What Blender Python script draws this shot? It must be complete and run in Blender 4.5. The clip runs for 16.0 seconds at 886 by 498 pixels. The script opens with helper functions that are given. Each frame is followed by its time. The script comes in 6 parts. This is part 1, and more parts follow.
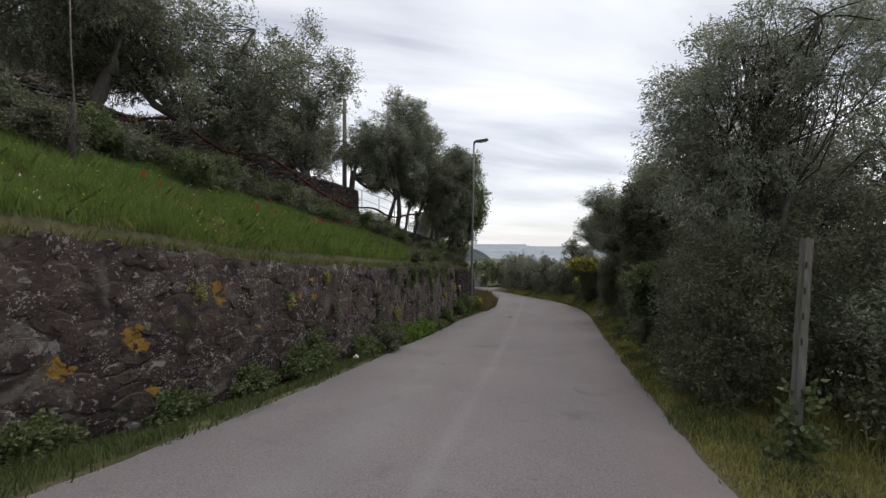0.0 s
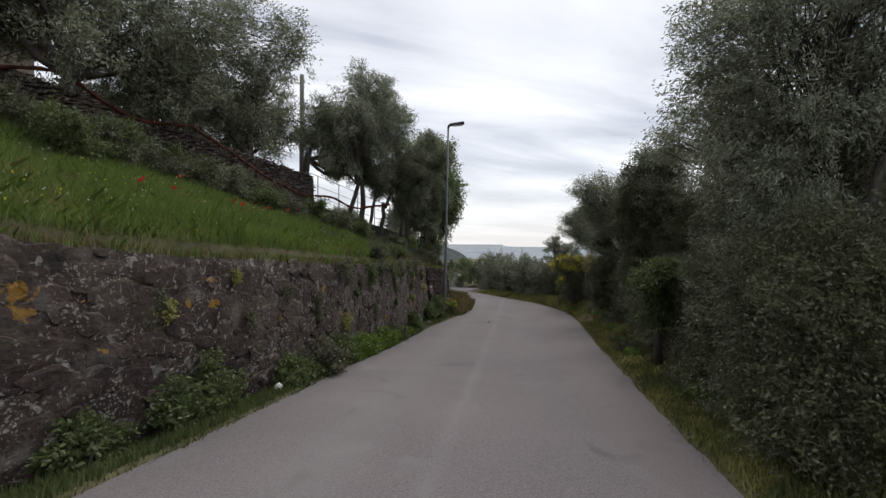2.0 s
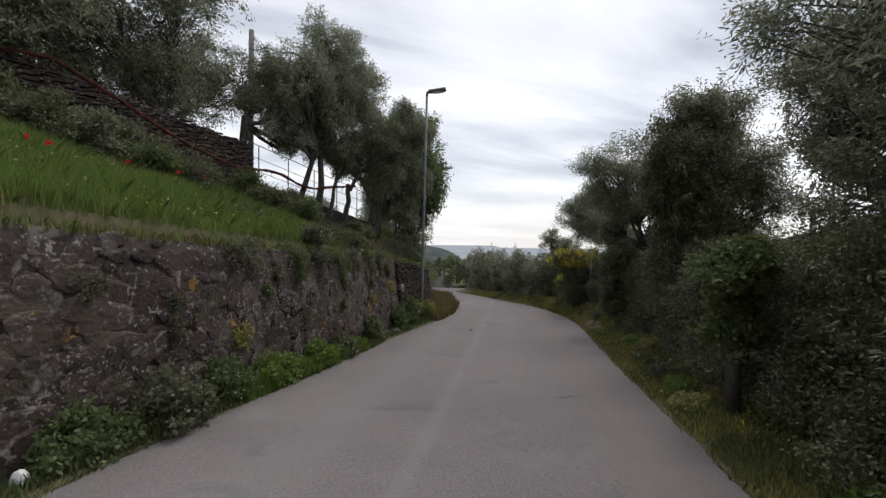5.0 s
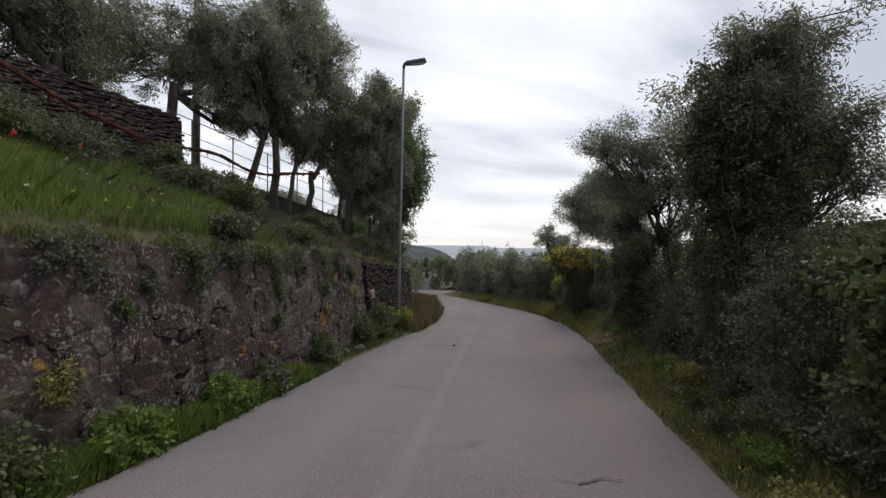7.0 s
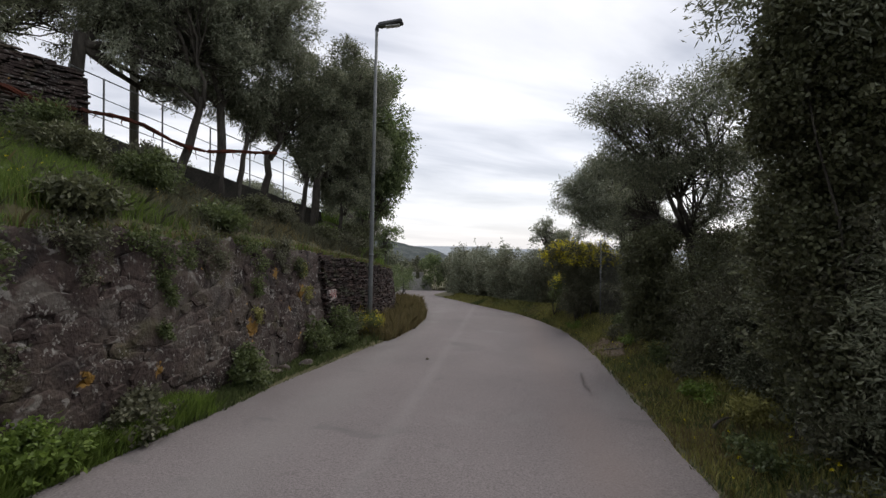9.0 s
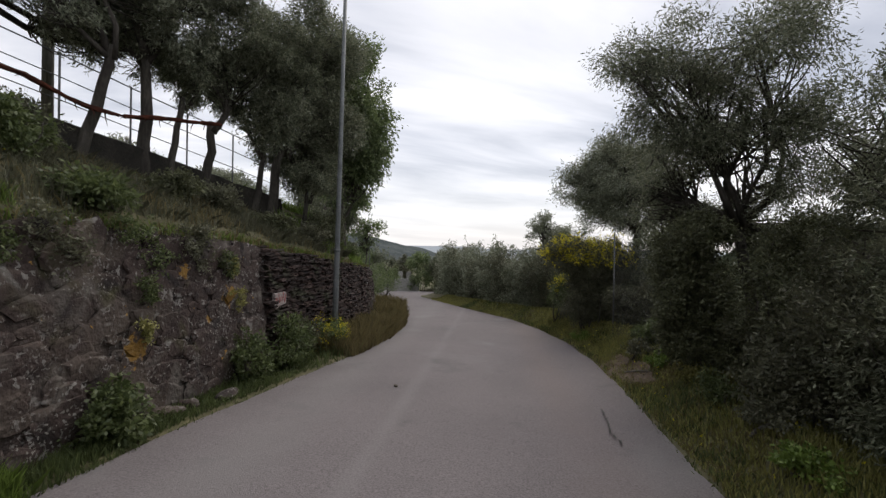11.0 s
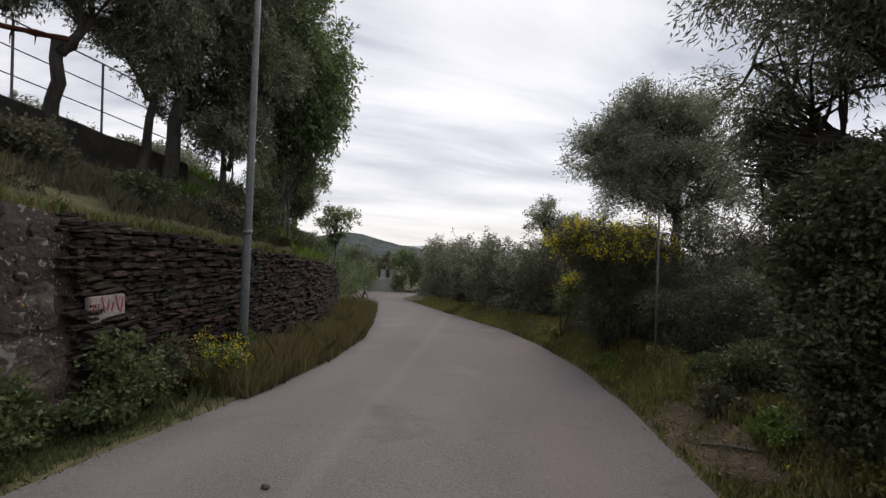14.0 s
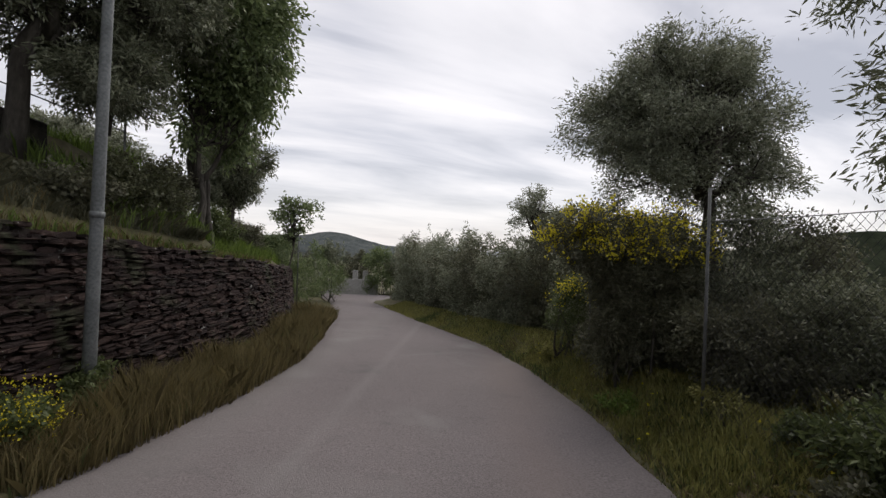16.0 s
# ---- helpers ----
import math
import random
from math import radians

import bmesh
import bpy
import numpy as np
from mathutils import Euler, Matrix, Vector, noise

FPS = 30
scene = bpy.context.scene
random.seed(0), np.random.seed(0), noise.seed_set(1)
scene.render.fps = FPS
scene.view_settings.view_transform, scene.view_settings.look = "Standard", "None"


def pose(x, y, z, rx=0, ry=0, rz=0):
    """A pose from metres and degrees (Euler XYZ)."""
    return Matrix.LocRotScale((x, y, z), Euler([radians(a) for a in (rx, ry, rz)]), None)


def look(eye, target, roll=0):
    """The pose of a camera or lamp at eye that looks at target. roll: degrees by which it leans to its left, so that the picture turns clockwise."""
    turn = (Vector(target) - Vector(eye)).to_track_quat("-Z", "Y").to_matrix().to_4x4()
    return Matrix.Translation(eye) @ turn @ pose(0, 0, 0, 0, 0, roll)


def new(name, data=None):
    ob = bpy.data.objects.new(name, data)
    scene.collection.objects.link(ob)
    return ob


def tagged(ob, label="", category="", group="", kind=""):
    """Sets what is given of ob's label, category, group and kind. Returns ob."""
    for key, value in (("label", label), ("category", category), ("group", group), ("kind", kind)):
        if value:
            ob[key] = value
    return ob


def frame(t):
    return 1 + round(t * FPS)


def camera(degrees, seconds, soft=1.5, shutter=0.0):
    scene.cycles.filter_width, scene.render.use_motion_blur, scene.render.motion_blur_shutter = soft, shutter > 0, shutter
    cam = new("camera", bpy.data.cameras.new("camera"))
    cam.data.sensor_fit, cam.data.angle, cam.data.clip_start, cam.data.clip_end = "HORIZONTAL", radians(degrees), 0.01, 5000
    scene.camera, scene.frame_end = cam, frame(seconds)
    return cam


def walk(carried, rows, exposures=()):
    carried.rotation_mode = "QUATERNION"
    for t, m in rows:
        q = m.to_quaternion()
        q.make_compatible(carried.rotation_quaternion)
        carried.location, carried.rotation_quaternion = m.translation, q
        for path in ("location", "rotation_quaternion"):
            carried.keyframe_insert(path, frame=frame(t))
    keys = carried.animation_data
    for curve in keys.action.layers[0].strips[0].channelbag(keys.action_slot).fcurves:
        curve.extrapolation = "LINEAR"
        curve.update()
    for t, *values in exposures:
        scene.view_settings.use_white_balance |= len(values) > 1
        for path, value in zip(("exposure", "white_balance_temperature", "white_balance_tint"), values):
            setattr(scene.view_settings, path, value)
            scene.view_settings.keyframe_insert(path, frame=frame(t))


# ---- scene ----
cam = camera(87.8, 16.0, soft=1.4)


def aim(x, y, z, yaw, pitch, roll):
    """Camera pose from eye, heading to the left, upward pitch and lean."""
    return pose(x, y, z, 90 + pitch, 0, yaw) @ pose(0, 0, 0, 0, 0, roll)


PATH = [
    (0, (0.588, -0.480, 1.131), 10.41, -0.41, 0.06),
    (0.5, (0.595, 0.202, 1.078), 10.05, -0.41, 0.10),
    (1, (0.576, 0.753, 1.043), 9.07, -0.37, 0.08),
    (1.5, (0.501, 1.319, 0.977), 8.62, -0.40, 0.18),
    (2, (0.460, 1.881, 0.950), 7.61, -0.38, 0.21),
    (2.5, (0.493, 2.434, 0.898), 7.25, -0.36, 0.40),
    (3, (0.553, 3.034, 0.845), 7.05, -0.33, 0.46),
    (3.5, (0.617, 3.573, 0.804), 6.94, -0.29, 0.50),
    (4, (0.600, 4.059, 0.727), 6.95, -0.29, 0.60),
    (6.5, (0.711, 6.881, 0.550), 6.35, -0.24, 0.32),
    (7, (0.736, 7.454, 0.539), 5.95, -0.24, 0.38),
    (7.5, (0.820, 7.975, 0.507), 5.81, -0.21, 0.31),
    (8, (0.908, 8.523, 0.454), 5.72, -0.17, 0.44),
    (8.5, (0.986, 8.997, 0.425), 5.75, -0.11, 0.45),
    (9, (1.030, 9.485, 0.348), 5.82, -0.14, 0.49),
    (11.5, (1.089, 12.034, 0.225), 4.64, -0.14, 1.11),
    (12, (1.193, 12.585, 0.177), 4.58, -0.13, 1.24),
    (12.5, (1.243, 13.111, 0.077), 4.87, -0.10, 1.37),
    (13, (1.290, 13.573, 0.071), 4.83, -0.03, 1.47),
    (13.5, (1.326, 14.110, 0.051), 4.72, -0.03, 1.47),
    (14, (1.319, 14.643, -0.000), 4.44, -0.07, 1.63),
    (14.5, (1.402, 15.159, 0.006), 4.17, -0.08, 1.58),
    (15, (1.440, 15.734, -0.015), 3.93, -0.08, 1.67),
    (15.5, (1.495, 16.251, -0.046), 2.99, 0.02, 1.80),
    (16, (1.511, 16.758, -0.059), 2.51, 0.05, 2.06),
]
walk(cam, [(t, aim(*eye, yaw, pitch, roll)) for t, eye, yaw, pitch, roll in PATH],
     exposures=[(0.0, 0.14, 6500, 10), (8.0, 0.20, 6540, 11), (12.0, 0.18, 6620, 12), (16.0, 0.05, 6720, 13)])

# ------------------------------------------------------------ light: overcast sky, soft sun ahead
SUN_ELEV, SUN_AZ = radians(52), radians(25)
world = bpy.data.worlds.new("overcast_sky")
scene.world = world
world.use_nodes = True


def build_world():
    nt = world.node_tree
    nt.nodes.clear()
    N, L = nt.nodes.new, nt.links.new
    out = N("ShaderNodeOutputWorld")
    sky = N("ShaderNodeTexSky")
    sky.sky_type, sky.sun_disc = "NISHITA", False
    sky.sun_elevation, sky.sun_rotation = SUN_ELEV, SUN_AZ
    clear = N("ShaderNodeBackground")
    clear.inputs["Strength"].default_value = 0.02
    L(sky.outputs[0], clear.inputs["Color"])
    geo = N("ShaderNodeTexCoord")
    sep = N("ShaderNodeSeparateXYZ")
    L(geo.outputs["Generated"], sep.inputs[0])
    up = N("ShaderNodeMath")
    up.operation = "MAXIMUM"
    L(sep.outputs["Z"], up.inputs[0])
    up.inputs[1].default_value = 0.0
    h = N("ShaderNodeMath")
    h.operation = "ADD"
    L(up.outputs[0], h.inputs[0])
    h.inputs[1].default_value = 0.16
    flat = []
    for k in ("X", "Y"):
        d = N("ShaderNodeMath")
        d.operation = "DIVIDE"
        L(sep.outputs[k], d.inputs[0])
        L(h.outputs[0], d.inputs[1])
        flat.append(d)
    com = N("ShaderNodeCombineXYZ")
    L(flat[0].outputs[0], com.inputs[0])
    L(flat[1].outputs[0], com.inputs[1])
    spin = N("ShaderNodeVectorRotate")
    spin.rotation_type = "Z_AXIS"
    spin.inputs["Angle"].default_value = radians(-24)
    L(com.outputs[0], spin.inputs["Vector"])
    mp = N("ShaderNodeMapping")
    mp.inputs["Scale"].default_value = (0.50, 1.25, 1.0)
    mp.inputs["Location"].default_value = (CLOUD_X, CLOUD_Y, 0.0)
    L(spin.outputs[0], mp.inputs["Vector"])
    big = N("ShaderNodeTexNoise")
    big.inputs["Scale"].default_value = 1.15
    big.inputs["Detail"].default_value = 7
    big.inputs["Roughness"].default_value = 0.52
    big.inputs["Distortion"].default_value = 0.35
    L(mp.outputs[0], big.inputs["Vector"])
    ramp = N("ShaderNodeValToRGB")
    el = ramp.color_ramp.elements
    el[0].position, el[0].color = 0.37, (0.40, 0.42, 0.47, 1)
    el[1].position, el[1].color = 0.60, (0.86, 0.855, 0.87, 1)
    mid = ramp.color_ramp.elements.new(0.46)
    mid.color = (0.585, 0.60, 0.645, 1)
    L(big.outputs["Fac"], ramp.inputs["Fac"])
    # paler towards the horizon
    hz = N("ShaderNodeMapRange")
    hz.inputs["From Min"].default_value, hz.inputs["From Max"].default_value = 0.0, 0.24
    hz.inputs["To Min"].default_value, hz.inputs["To Max"].default_value = 0.8, 0.0
    L(up.outputs[0], hz.inputs["Value"])
    mix = N("ShaderNodeMixRGB")
    L(hz.outputs[0], mix.inputs["Fac"])
    aim_at = N("ShaderNodeVectorMath")
    aim_at.operation = "DOT_PRODUCT"
    L(geo.outputs["Generated"], aim_at.inputs[0])
    aim_at.inputs[1].default_value = (0.06, 0.89, 0.45)
    thin = N("ShaderNodeMapRange")
    thin.interpolation_type = "SMOOTHSTEP"
    thin.inputs["From Min"].default_value, thin.inputs["From Max"].default_value = 0.95, 1.0
    thin.inputs["To Max"].default_value = 0.5
    L(aim_at.outputs["Value"], thin.inputs["Value"])
    veil = N("ShaderNodeMixRGB")
    L(thin.outputs[0], veil.inputs["Fac"])
    L(ramp.outputs[0], veil.inputs["Color1"])
    veil.inputs["Color2"].default_value = (0.99, 0.985, 0.98, 1)
    L(veil.outputs[0], mix.inputs["Color1"])
    mix.inputs["Color2"].default_value = (0.745, 0.745, 0.77, 1)
    cloud = N("ShaderNodeBackground")
    cloud.inputs["Strength"].default_value = 1.0
    L(mix.outputs[0], cloud.inputs["Color"])
    add = N("ShaderNodeAddShader")
    L(clear.outputs[0], add.inputs[0])
    L(cloud.outputs[0], add.inputs[1])
    L(add.outputs[0], out.inputs["Surface"])


CLOUD_X, CLOUD_Y = 0.0, 0.0
build_world()
sun_data = bpy.data.lights.new("sun", "SUN")
sun_data.energy, sun_data.angle, sun_data.color = 1.5, radians(40), (1.0, 0.945, 0.87)
sun = new("sun", sun_data)
sun.matrix_world = look((0, 0, 30), (-math.sin(SUN_AZ) * math.cos(SUN_ELEV), -math.cos(SUN_AZ) * math.cos(SUN_ELEV), 30 - math.sin(SUN_ELEV)))


# ------------------------------------------------------------ materials
def material(name, stops, scale=3.0, rough=0.85, bump=0.3, bump_scale=None, fine=None, island=0.0, objrand=0.0,
             metal=0.0, clear=0.0, spec=0.3, detail=6.0, coord="Position", stretch=(1, 1, 1), spots=(), translucent=0.0):
    """Noise-driven surface: stops are (place, colour); fine is a second, smaller scale that darkens and lightens;
    spots are (colour, scale, threshold, softness) patches of lichen, moss or dirt."""
    m = bpy.data.materials.new(name)
    m.use_nodes = True
    nt = m.node_tree
    N, L = nt.nodes.new, nt.links.new
    b = nt.nodes["Principled BSDF"]
    b.inputs["Roughness"].default_value = rough
    b.inputs["Metallic"].default_value = metal
    b.inputs["Specular IOR Level"].default_value = spec
    if coord == "Position":
        src = N("ShaderNodeNewGeometry").outputs["Position"]
    else:
        src = N("ShaderNodeTexCoord").outputs[coord]
    mp = N("ShaderNodeMapping")
    mp.inputs["Scale"].default_value = stretch
    L(src, mp.inputs["Vector"])
    vec = mp.outputs[0]

    def noise_tex(s, det, dist=0.0):
        n = N("ShaderNodeTexNoise")
        n.inputs["Scale"].default_value, n.inputs["Detail"].default_value, n.inputs["Distortion"].default_value = s, det, dist
        L(vec, n.inputs["Vector"])
        return n.outputs["Fac"]

    fac = noise_tex(scale, detail, 0.3)
    if island or objrand:
        rnd = (N("ShaderNodeNewGeometry").outputs["Random Per Island"] if island else N("ShaderNodeObjectInfo").outputs["Random"])
        mx = N("ShaderNodeMix")
        mx.inputs["Factor"].default_value = island or objrand
        L(fac, mx.inputs["A"])
        L(rnd, mx.inputs["B"])
        fac = mx.outputs["Result"]
    ramp = N("ShaderNodeValToRGB")
    el = ramp.color_ramp.elements
    for i, (p, c) in enumerate(stops):
        e = el[i] if i < 2 else el.new(p)
        e.position, e.color = p, (*c, 1)
    L(fac, ramp.inputs["Fac"])
    col = ramp.outputs[0]
    if fine:
        f = noise_tex(fine, 4)
        mr = N("ShaderNodeMapRange")
        mr.inputs["From Min"].default_value, mr.inputs["From Max"].default_value = 0.25, 0.75
        mr.inputs["To Min"].default_value, mr.inputs["To Max"].default_value = 0.55, 1.4
        L(f, mr.inputs["Value"])
        mul = N("ShaderNodeMixRGB")
        mul.blend_type = "MULTIPLY"
        mul.inputs["Fac"].default_value = 0.8
        L(col, mul.inputs["Color1"])
        L(mr.outputs[0], mul.inputs["Color2"])
        col = mul.outputs[0]
    for c, s, th, soft in spots:
        f = noise_tex(s, 3, 0.8)
        mr = N("ShaderNodeMapRange")
        mr.inputs["From Min"].default_value, mr.inputs["From Max"].default_value = th, th + soft
        L(f, mr.inputs["Value"])
        mx = N("ShaderNodeMixRGB")
        L(mr.outputs[0], mx.inputs["Fac"])
        L(col, mx.inputs["Color1"])
        mx.inputs["Color2"].default_value = (*c, 1)
        col = mx.outputs[0]
    L(col, b.inputs["Base Color"])
    if bump:
        bp = N("ShaderNodeBump")
        bp.inputs["Strength"].default_value, bp.inputs["Distance"].default_value = bump, 0.02
        L(noise_tex(bump_scale or scale * 8, 6), bp.inputs["Height"])
        L(bp.outputs[0], b.inputs["Normal"])
    if translucent:
        tr = N("ShaderNodeBsdfTranslucent")
        L(col, tr.inputs["Color"])
        ms = N("ShaderNodeMixShader")
        ms.inputs[0].default_value = translucent
        L(b.outputs[0], ms.inputs[1])
        L(tr.outputs[0], ms.inputs[2])
        L(ms.outputs[0], nt.nodes["Material Output"].inputs["Surface"])
    return m


def leafy(name, dark, mid, light, trans=0.25, rough=0.55):
    return material(name, [(0.15, dark), (0.85, light), (0.5, mid)], scale=2.2, rough=rough, bump=0, island=0.62, spec=0.45, translucent=trans)


M_EARTH = material("earth_and_turf", [(0.3, (0.060, 0.062, 0.028)), (0.7, (0.115, 0.098, 0.052)), (0.5, (0.085, 0.080, 0.038))],
                   scale=1.1, fine=9, bump=0.8, bump_scale=12)
M_ASPHALT = material("worn_asphalt", [(0.3, (0.1545, 0.1385, 0.1400)), (0.7, (0.1895, 0.1690, 0.1700))], scale=0.5, fine=60, rough=0.88,
                     bump=0.35, bump_scale=90, spec=0.25, spots=[((0.125, 0.118, 0.118), 1.3, 0.62, 0.12), ((0.205, 0.196, 0.192), 0.7, 0.60, 0.2)])
LICHEN = [((0.21, 0.20, 0.185), 14, 0.625, 0.03), ((0.20, 0.19, 0.175), 5.0, 0.63, 0.06), ((0.024, 0.019, 0.018), 2.6, 0.56, 0.12), ((0.070, 0.068, 0.028), 1.3, 0.60, 0.16), ((0.105, 0.092, 0.080), 1.9, 0.58, 0.12), ((0.120, 0.098, 0.078), 0.8, 0.52, 0.22),
          ((0.33, 0.19, 0.04), 7.0, 0.73, 0.02)]
M_STONE = material("rubble_stone", [(0.2, (0.0241, 0.0166, 0.0151)), (0.8, (0.0751, 0.0537, 0.0463)), (0.5, (0.0415, 0.0292, 0.0257))], scale=2.8, fine=17,
                   bump=1.0, bump_scale=24, objrand=0.30, spots=LICHEN)
M_MORTAR = material("dark_mortar", [(0.3, (0.0233, 0.0164, 0.0144)), (0.7, (0.0582, 0.0425, 0.0373))], scale=2.6, fine=24, bump=1.0, bump_scale=30, spots=LICHEN)
M_KERB = material("dark_mossy_stone", [(0.3, (0.0128, 0.0117, 0.0094)), (0.7, (0.0400, 0.0359, 0.0281))], scale=2.6, fine=20, bump=1.0, bump_scale=30)


def add_patches(m, spots, colour):
    """Round lichen colonies at (y, z, radius) on the wall's face, with ragged rims."""
    nt = m.node_tree
    N, L = nt.nodes.new, nt.links.new
    b = nt.nodes["Principled BSDF"]
    col = b.inputs["Base Color"].links[0].from_socket
    pos = N("ShaderNodeNewGeometry").outputs["Position"]
    sep = N("ShaderNodeSeparateXYZ")
    L(pos, sep.inputs[0])
    flat = N("ShaderNodeCombineXYZ")
    L(sep.outputs["Y"], flat.inputs[1])
    L(sep.outputs["Z"], flat.inputs[2])
    n = N("ShaderNodeTexNoise")
    n.inputs["Scale"].default_value, n.inputs["Detail"].default_value = 13, 6
    L(pos, n.inputs["Vector"])
    for y, z, r in spots:
        d = N("ShaderNodeVectorMath")
        d.operation = "DISTANCE"
        L(flat.outputs[0], d.inputs[0])
        d.inputs[1].default_value = (0, y, z)
        a = N("ShaderNodeMath")
        a.operation = "MULTIPLY_ADD"
        L(n.outputs["Fac"], a.inputs[0])
        a.inputs[1].default_value, a.inputs[2].default_value = -3.2 * r, 1.75 * r
        e = N("ShaderNodeMath")
        L(d.outputs["Value"], e.inputs[0])
        L(a.outputs[0], e.inputs[1])
        mr = N("ShaderNodeMapRange")
        mr.inputs["From Min"].default_value, mr.inputs["From Max"].default_value = r * 0.95, r * 0.70
        mr.inputs["To Max"].default_value = 0.8
        L(e.outputs[0], mr.inputs["Value"])
        mx = N("ShaderNodeMixRGB")
        L(mr.outputs[0], mx.inputs["Fac"])
        L(col, mx.inputs["Color1"])
        mx.inputs["Color2"].default_value = (*colour, 1)
        col = mx.outputs[0]
    L(col, b.inputs["Base Color"])


ORANGE = [(4.26, 0.04, 0.15), (4.35, -0.1, 0.09), (5.37, 0.52, 0.13), (5.38, 0.36, 0.1), (3.55, -0.18, 0.15), (4.42, -0.63, 0.09), (7.35, 0.5, 0.06), (6.97, 0.24, 0.07), (7.36, 0.2, 0.09), (10.05, 0.14, 0.08), (9.7, -0.23, 0.07), (8.61, -0.17, 0.06), (10.68, -0.4, 0.07), (15.86, -0.85, 0.17), (13.25, -0.86, 0.1), (14.05, -0.99, 0.09), (17.5, -0.47, 0.14), (16.67, -0.08, 0.12), (17.04, -0.72, 0.07)]


def add_rosettes(m, scale, colour):
    """Small round pale lichen rosettes, gathered in loose clusters."""
    nt = m.node_tree
    N, L = nt.nodes.new, nt.links.new
    b = nt.nodes["Principled BSDF"]
    col = b.inputs["Base Color"].links[0].from_socket
    pos = N("ShaderNodeNewGeometry").outputs["Position"]
    v = N("ShaderNodeTexVoronoi")
    v.inputs["Scale"].default_value = scale
    warp = N("ShaderNodeTexNoise")
    warp.inputs["Scale"].default_value, warp.inputs["Detail"].default_value = 22, 4
    L(pos, warp.inputs["Vector"])
    push = N("ShaderNodeVectorMath")
    push.operation = "MULTIPLY_ADD"
    L(warp.outputs["Color"], push.inputs[0])
    push.inputs[1].default_value = (0.07, 0.07, 0.07)
    L(pos, push.inputs[2])
    L(push.outputs[0], v.inputs["Vector"])
    near = N("ShaderNodeMapRange")
    near.inputs["From Min"].default_value, near.inputs["From Max"].default_value = 0.34, 0.26
    L(v.outputs["Distance"], near.inputs["Value"])
    rim = N("ShaderNodeMapRange")
    rim.inputs["From Min"].default_value, rim.inputs["From Max"].default_value = 0.08, 0.22
    rim.inputs["To Min"].default_value, rim.inputs["To Max"].default_value = 0.75, 0.9
    L(v.outputs["Distance"], rim.inputs["Value"])
    n = N("ShaderNodeTexNoise")
    n.inputs["Scale"].default_value, n.inputs["Detail"].default_value = 2.3, 2
    L(pos, n.inputs["Vector"])
    where = N("ShaderNodeMapRange")
    where.inputs["From Min"].default_value, where.inputs["From Max"].default_value = 0.50, 0.62
    L(n.outputs["Fac"], where.inputs["Value"])
    for q in (rim, where):
        k = N("ShaderNodeMath")
        k.operation = "MULTIPLY"
        L(near.outputs[0], k.inputs[0])
        L(q.outputs[0], k.inputs[1])
        near = k
    mx = N("ShaderNodeMixRGB")
    L(near.outputs[0], mx.inputs["Fac"])
    L(col, mx.inputs["Color1"])
    mx.inputs["Color2"].default_value = (*colour, 1)
    L(mx.outputs[0], b.inputs["Base Color"])


for mat_ in (M_STONE, M_MORTAR):
    add_rosettes(mat_, 25, (0.235, 0.225, 0.205))
    add_patches(mat_, ORANGE, (0.27, 0.150, 0.026))
M_SLATE = material("dry_slate", [(0.15, (0.0130, 0.0082, 0.0078)), (0.85, (0.0720, 0.0460, 0.0390)), (0.5, (0.0290, 0.0172, 0.0150))], scale=2.6, fine=28,
                   bump=0.7, bump_scale=40, island=0.55, spots=[((0.20, 0.195, 0.185), 16, 0.69, 0.04), ((0.040, 0.042, 0.024), 1.6, 0.56, 0.12)])
M_SLATE_ONE = material("dry_slate_single", [(0.15, (0.0130, 0.0082, 0.0078)), (0.85, (0.0720, 0.0460, 0.0390)), (0.5, (0.0290, 0.0172, 0.0150))], scale=2.6, fine=28,
                       bump=0.7, bump_scale=40, objrand=0.55, spots=[((0.20, 0.195, 0.185), 16, 0.69, 0.04), ((0.040, 0.042, 0.024), 1.6, 0.56, 0.12)])
M_BARK = material("olive_bark", [(0.3, (0.035, 0.030, 0.025)), (0.7, (0.105, 0.095, 0.08))], scale=5, fine=30, bump=1.0, bump_scale=30, stretch=(1, 1, 0.3))
M_OLIVE = leafy("olive_leaves", (0.112, 0.126, 0.080), (0.203, 0.222, 0.150), (0.395, 0.415, 0.312), trans=0.38, rough=0.48)
M_OLIVE_DK = leafy("olive_leaves_dark", (0.080, 0.090, 0.055), (0.150, 0.166, 0.103), (0.300, 0.318, 0.220), trans=0.36, rough=0.5)
M_IVY = leafy("ivy_leaves", (0.058, 0.063, 0.034), (0.098, 0.106, 0.053), (0.165, 0.176, 0.092), trans=0.3, rough=0.55)
M_ASH = leafy("ash_leaves", (0.076, 0.104, 0.042), (0.136, 0.180, 0.074), (0.265, 0.322, 0.150), trans=0.45)
M_SHRUB = leafy("shrub_leaves", (0.068, 0.069, 0.044), (0.109, 0.112, 0.068), (0.179, 0.180, 0.113), trans=0.35)
M_WEED = leafy("weed_leaves", (0.048, 0.068, 0.023), (0.094, 0.122, 0.044), (0.170, 0.206, 0.081), trans=0.4)
M_GRASS = leafy("green_grass", (0.070, 0.108, 0.020), (0.130, 0.196, 0.036), (0.215, 0.300, 0.068), trans=0.4)
M_DRYGRASS = leafy("dry_grass", (0.096, 0.078, 0.036), (0.165, 0.137, 0.062), (0.262, 0.220, 0.108), trans=0.4)
M_VERGE = leafy("yellow_green_grass", (0.150, 0.150, 0.046), (0.255, 0.250, 0.078), (0.400, 0.380, 0.145), trans=0.4)
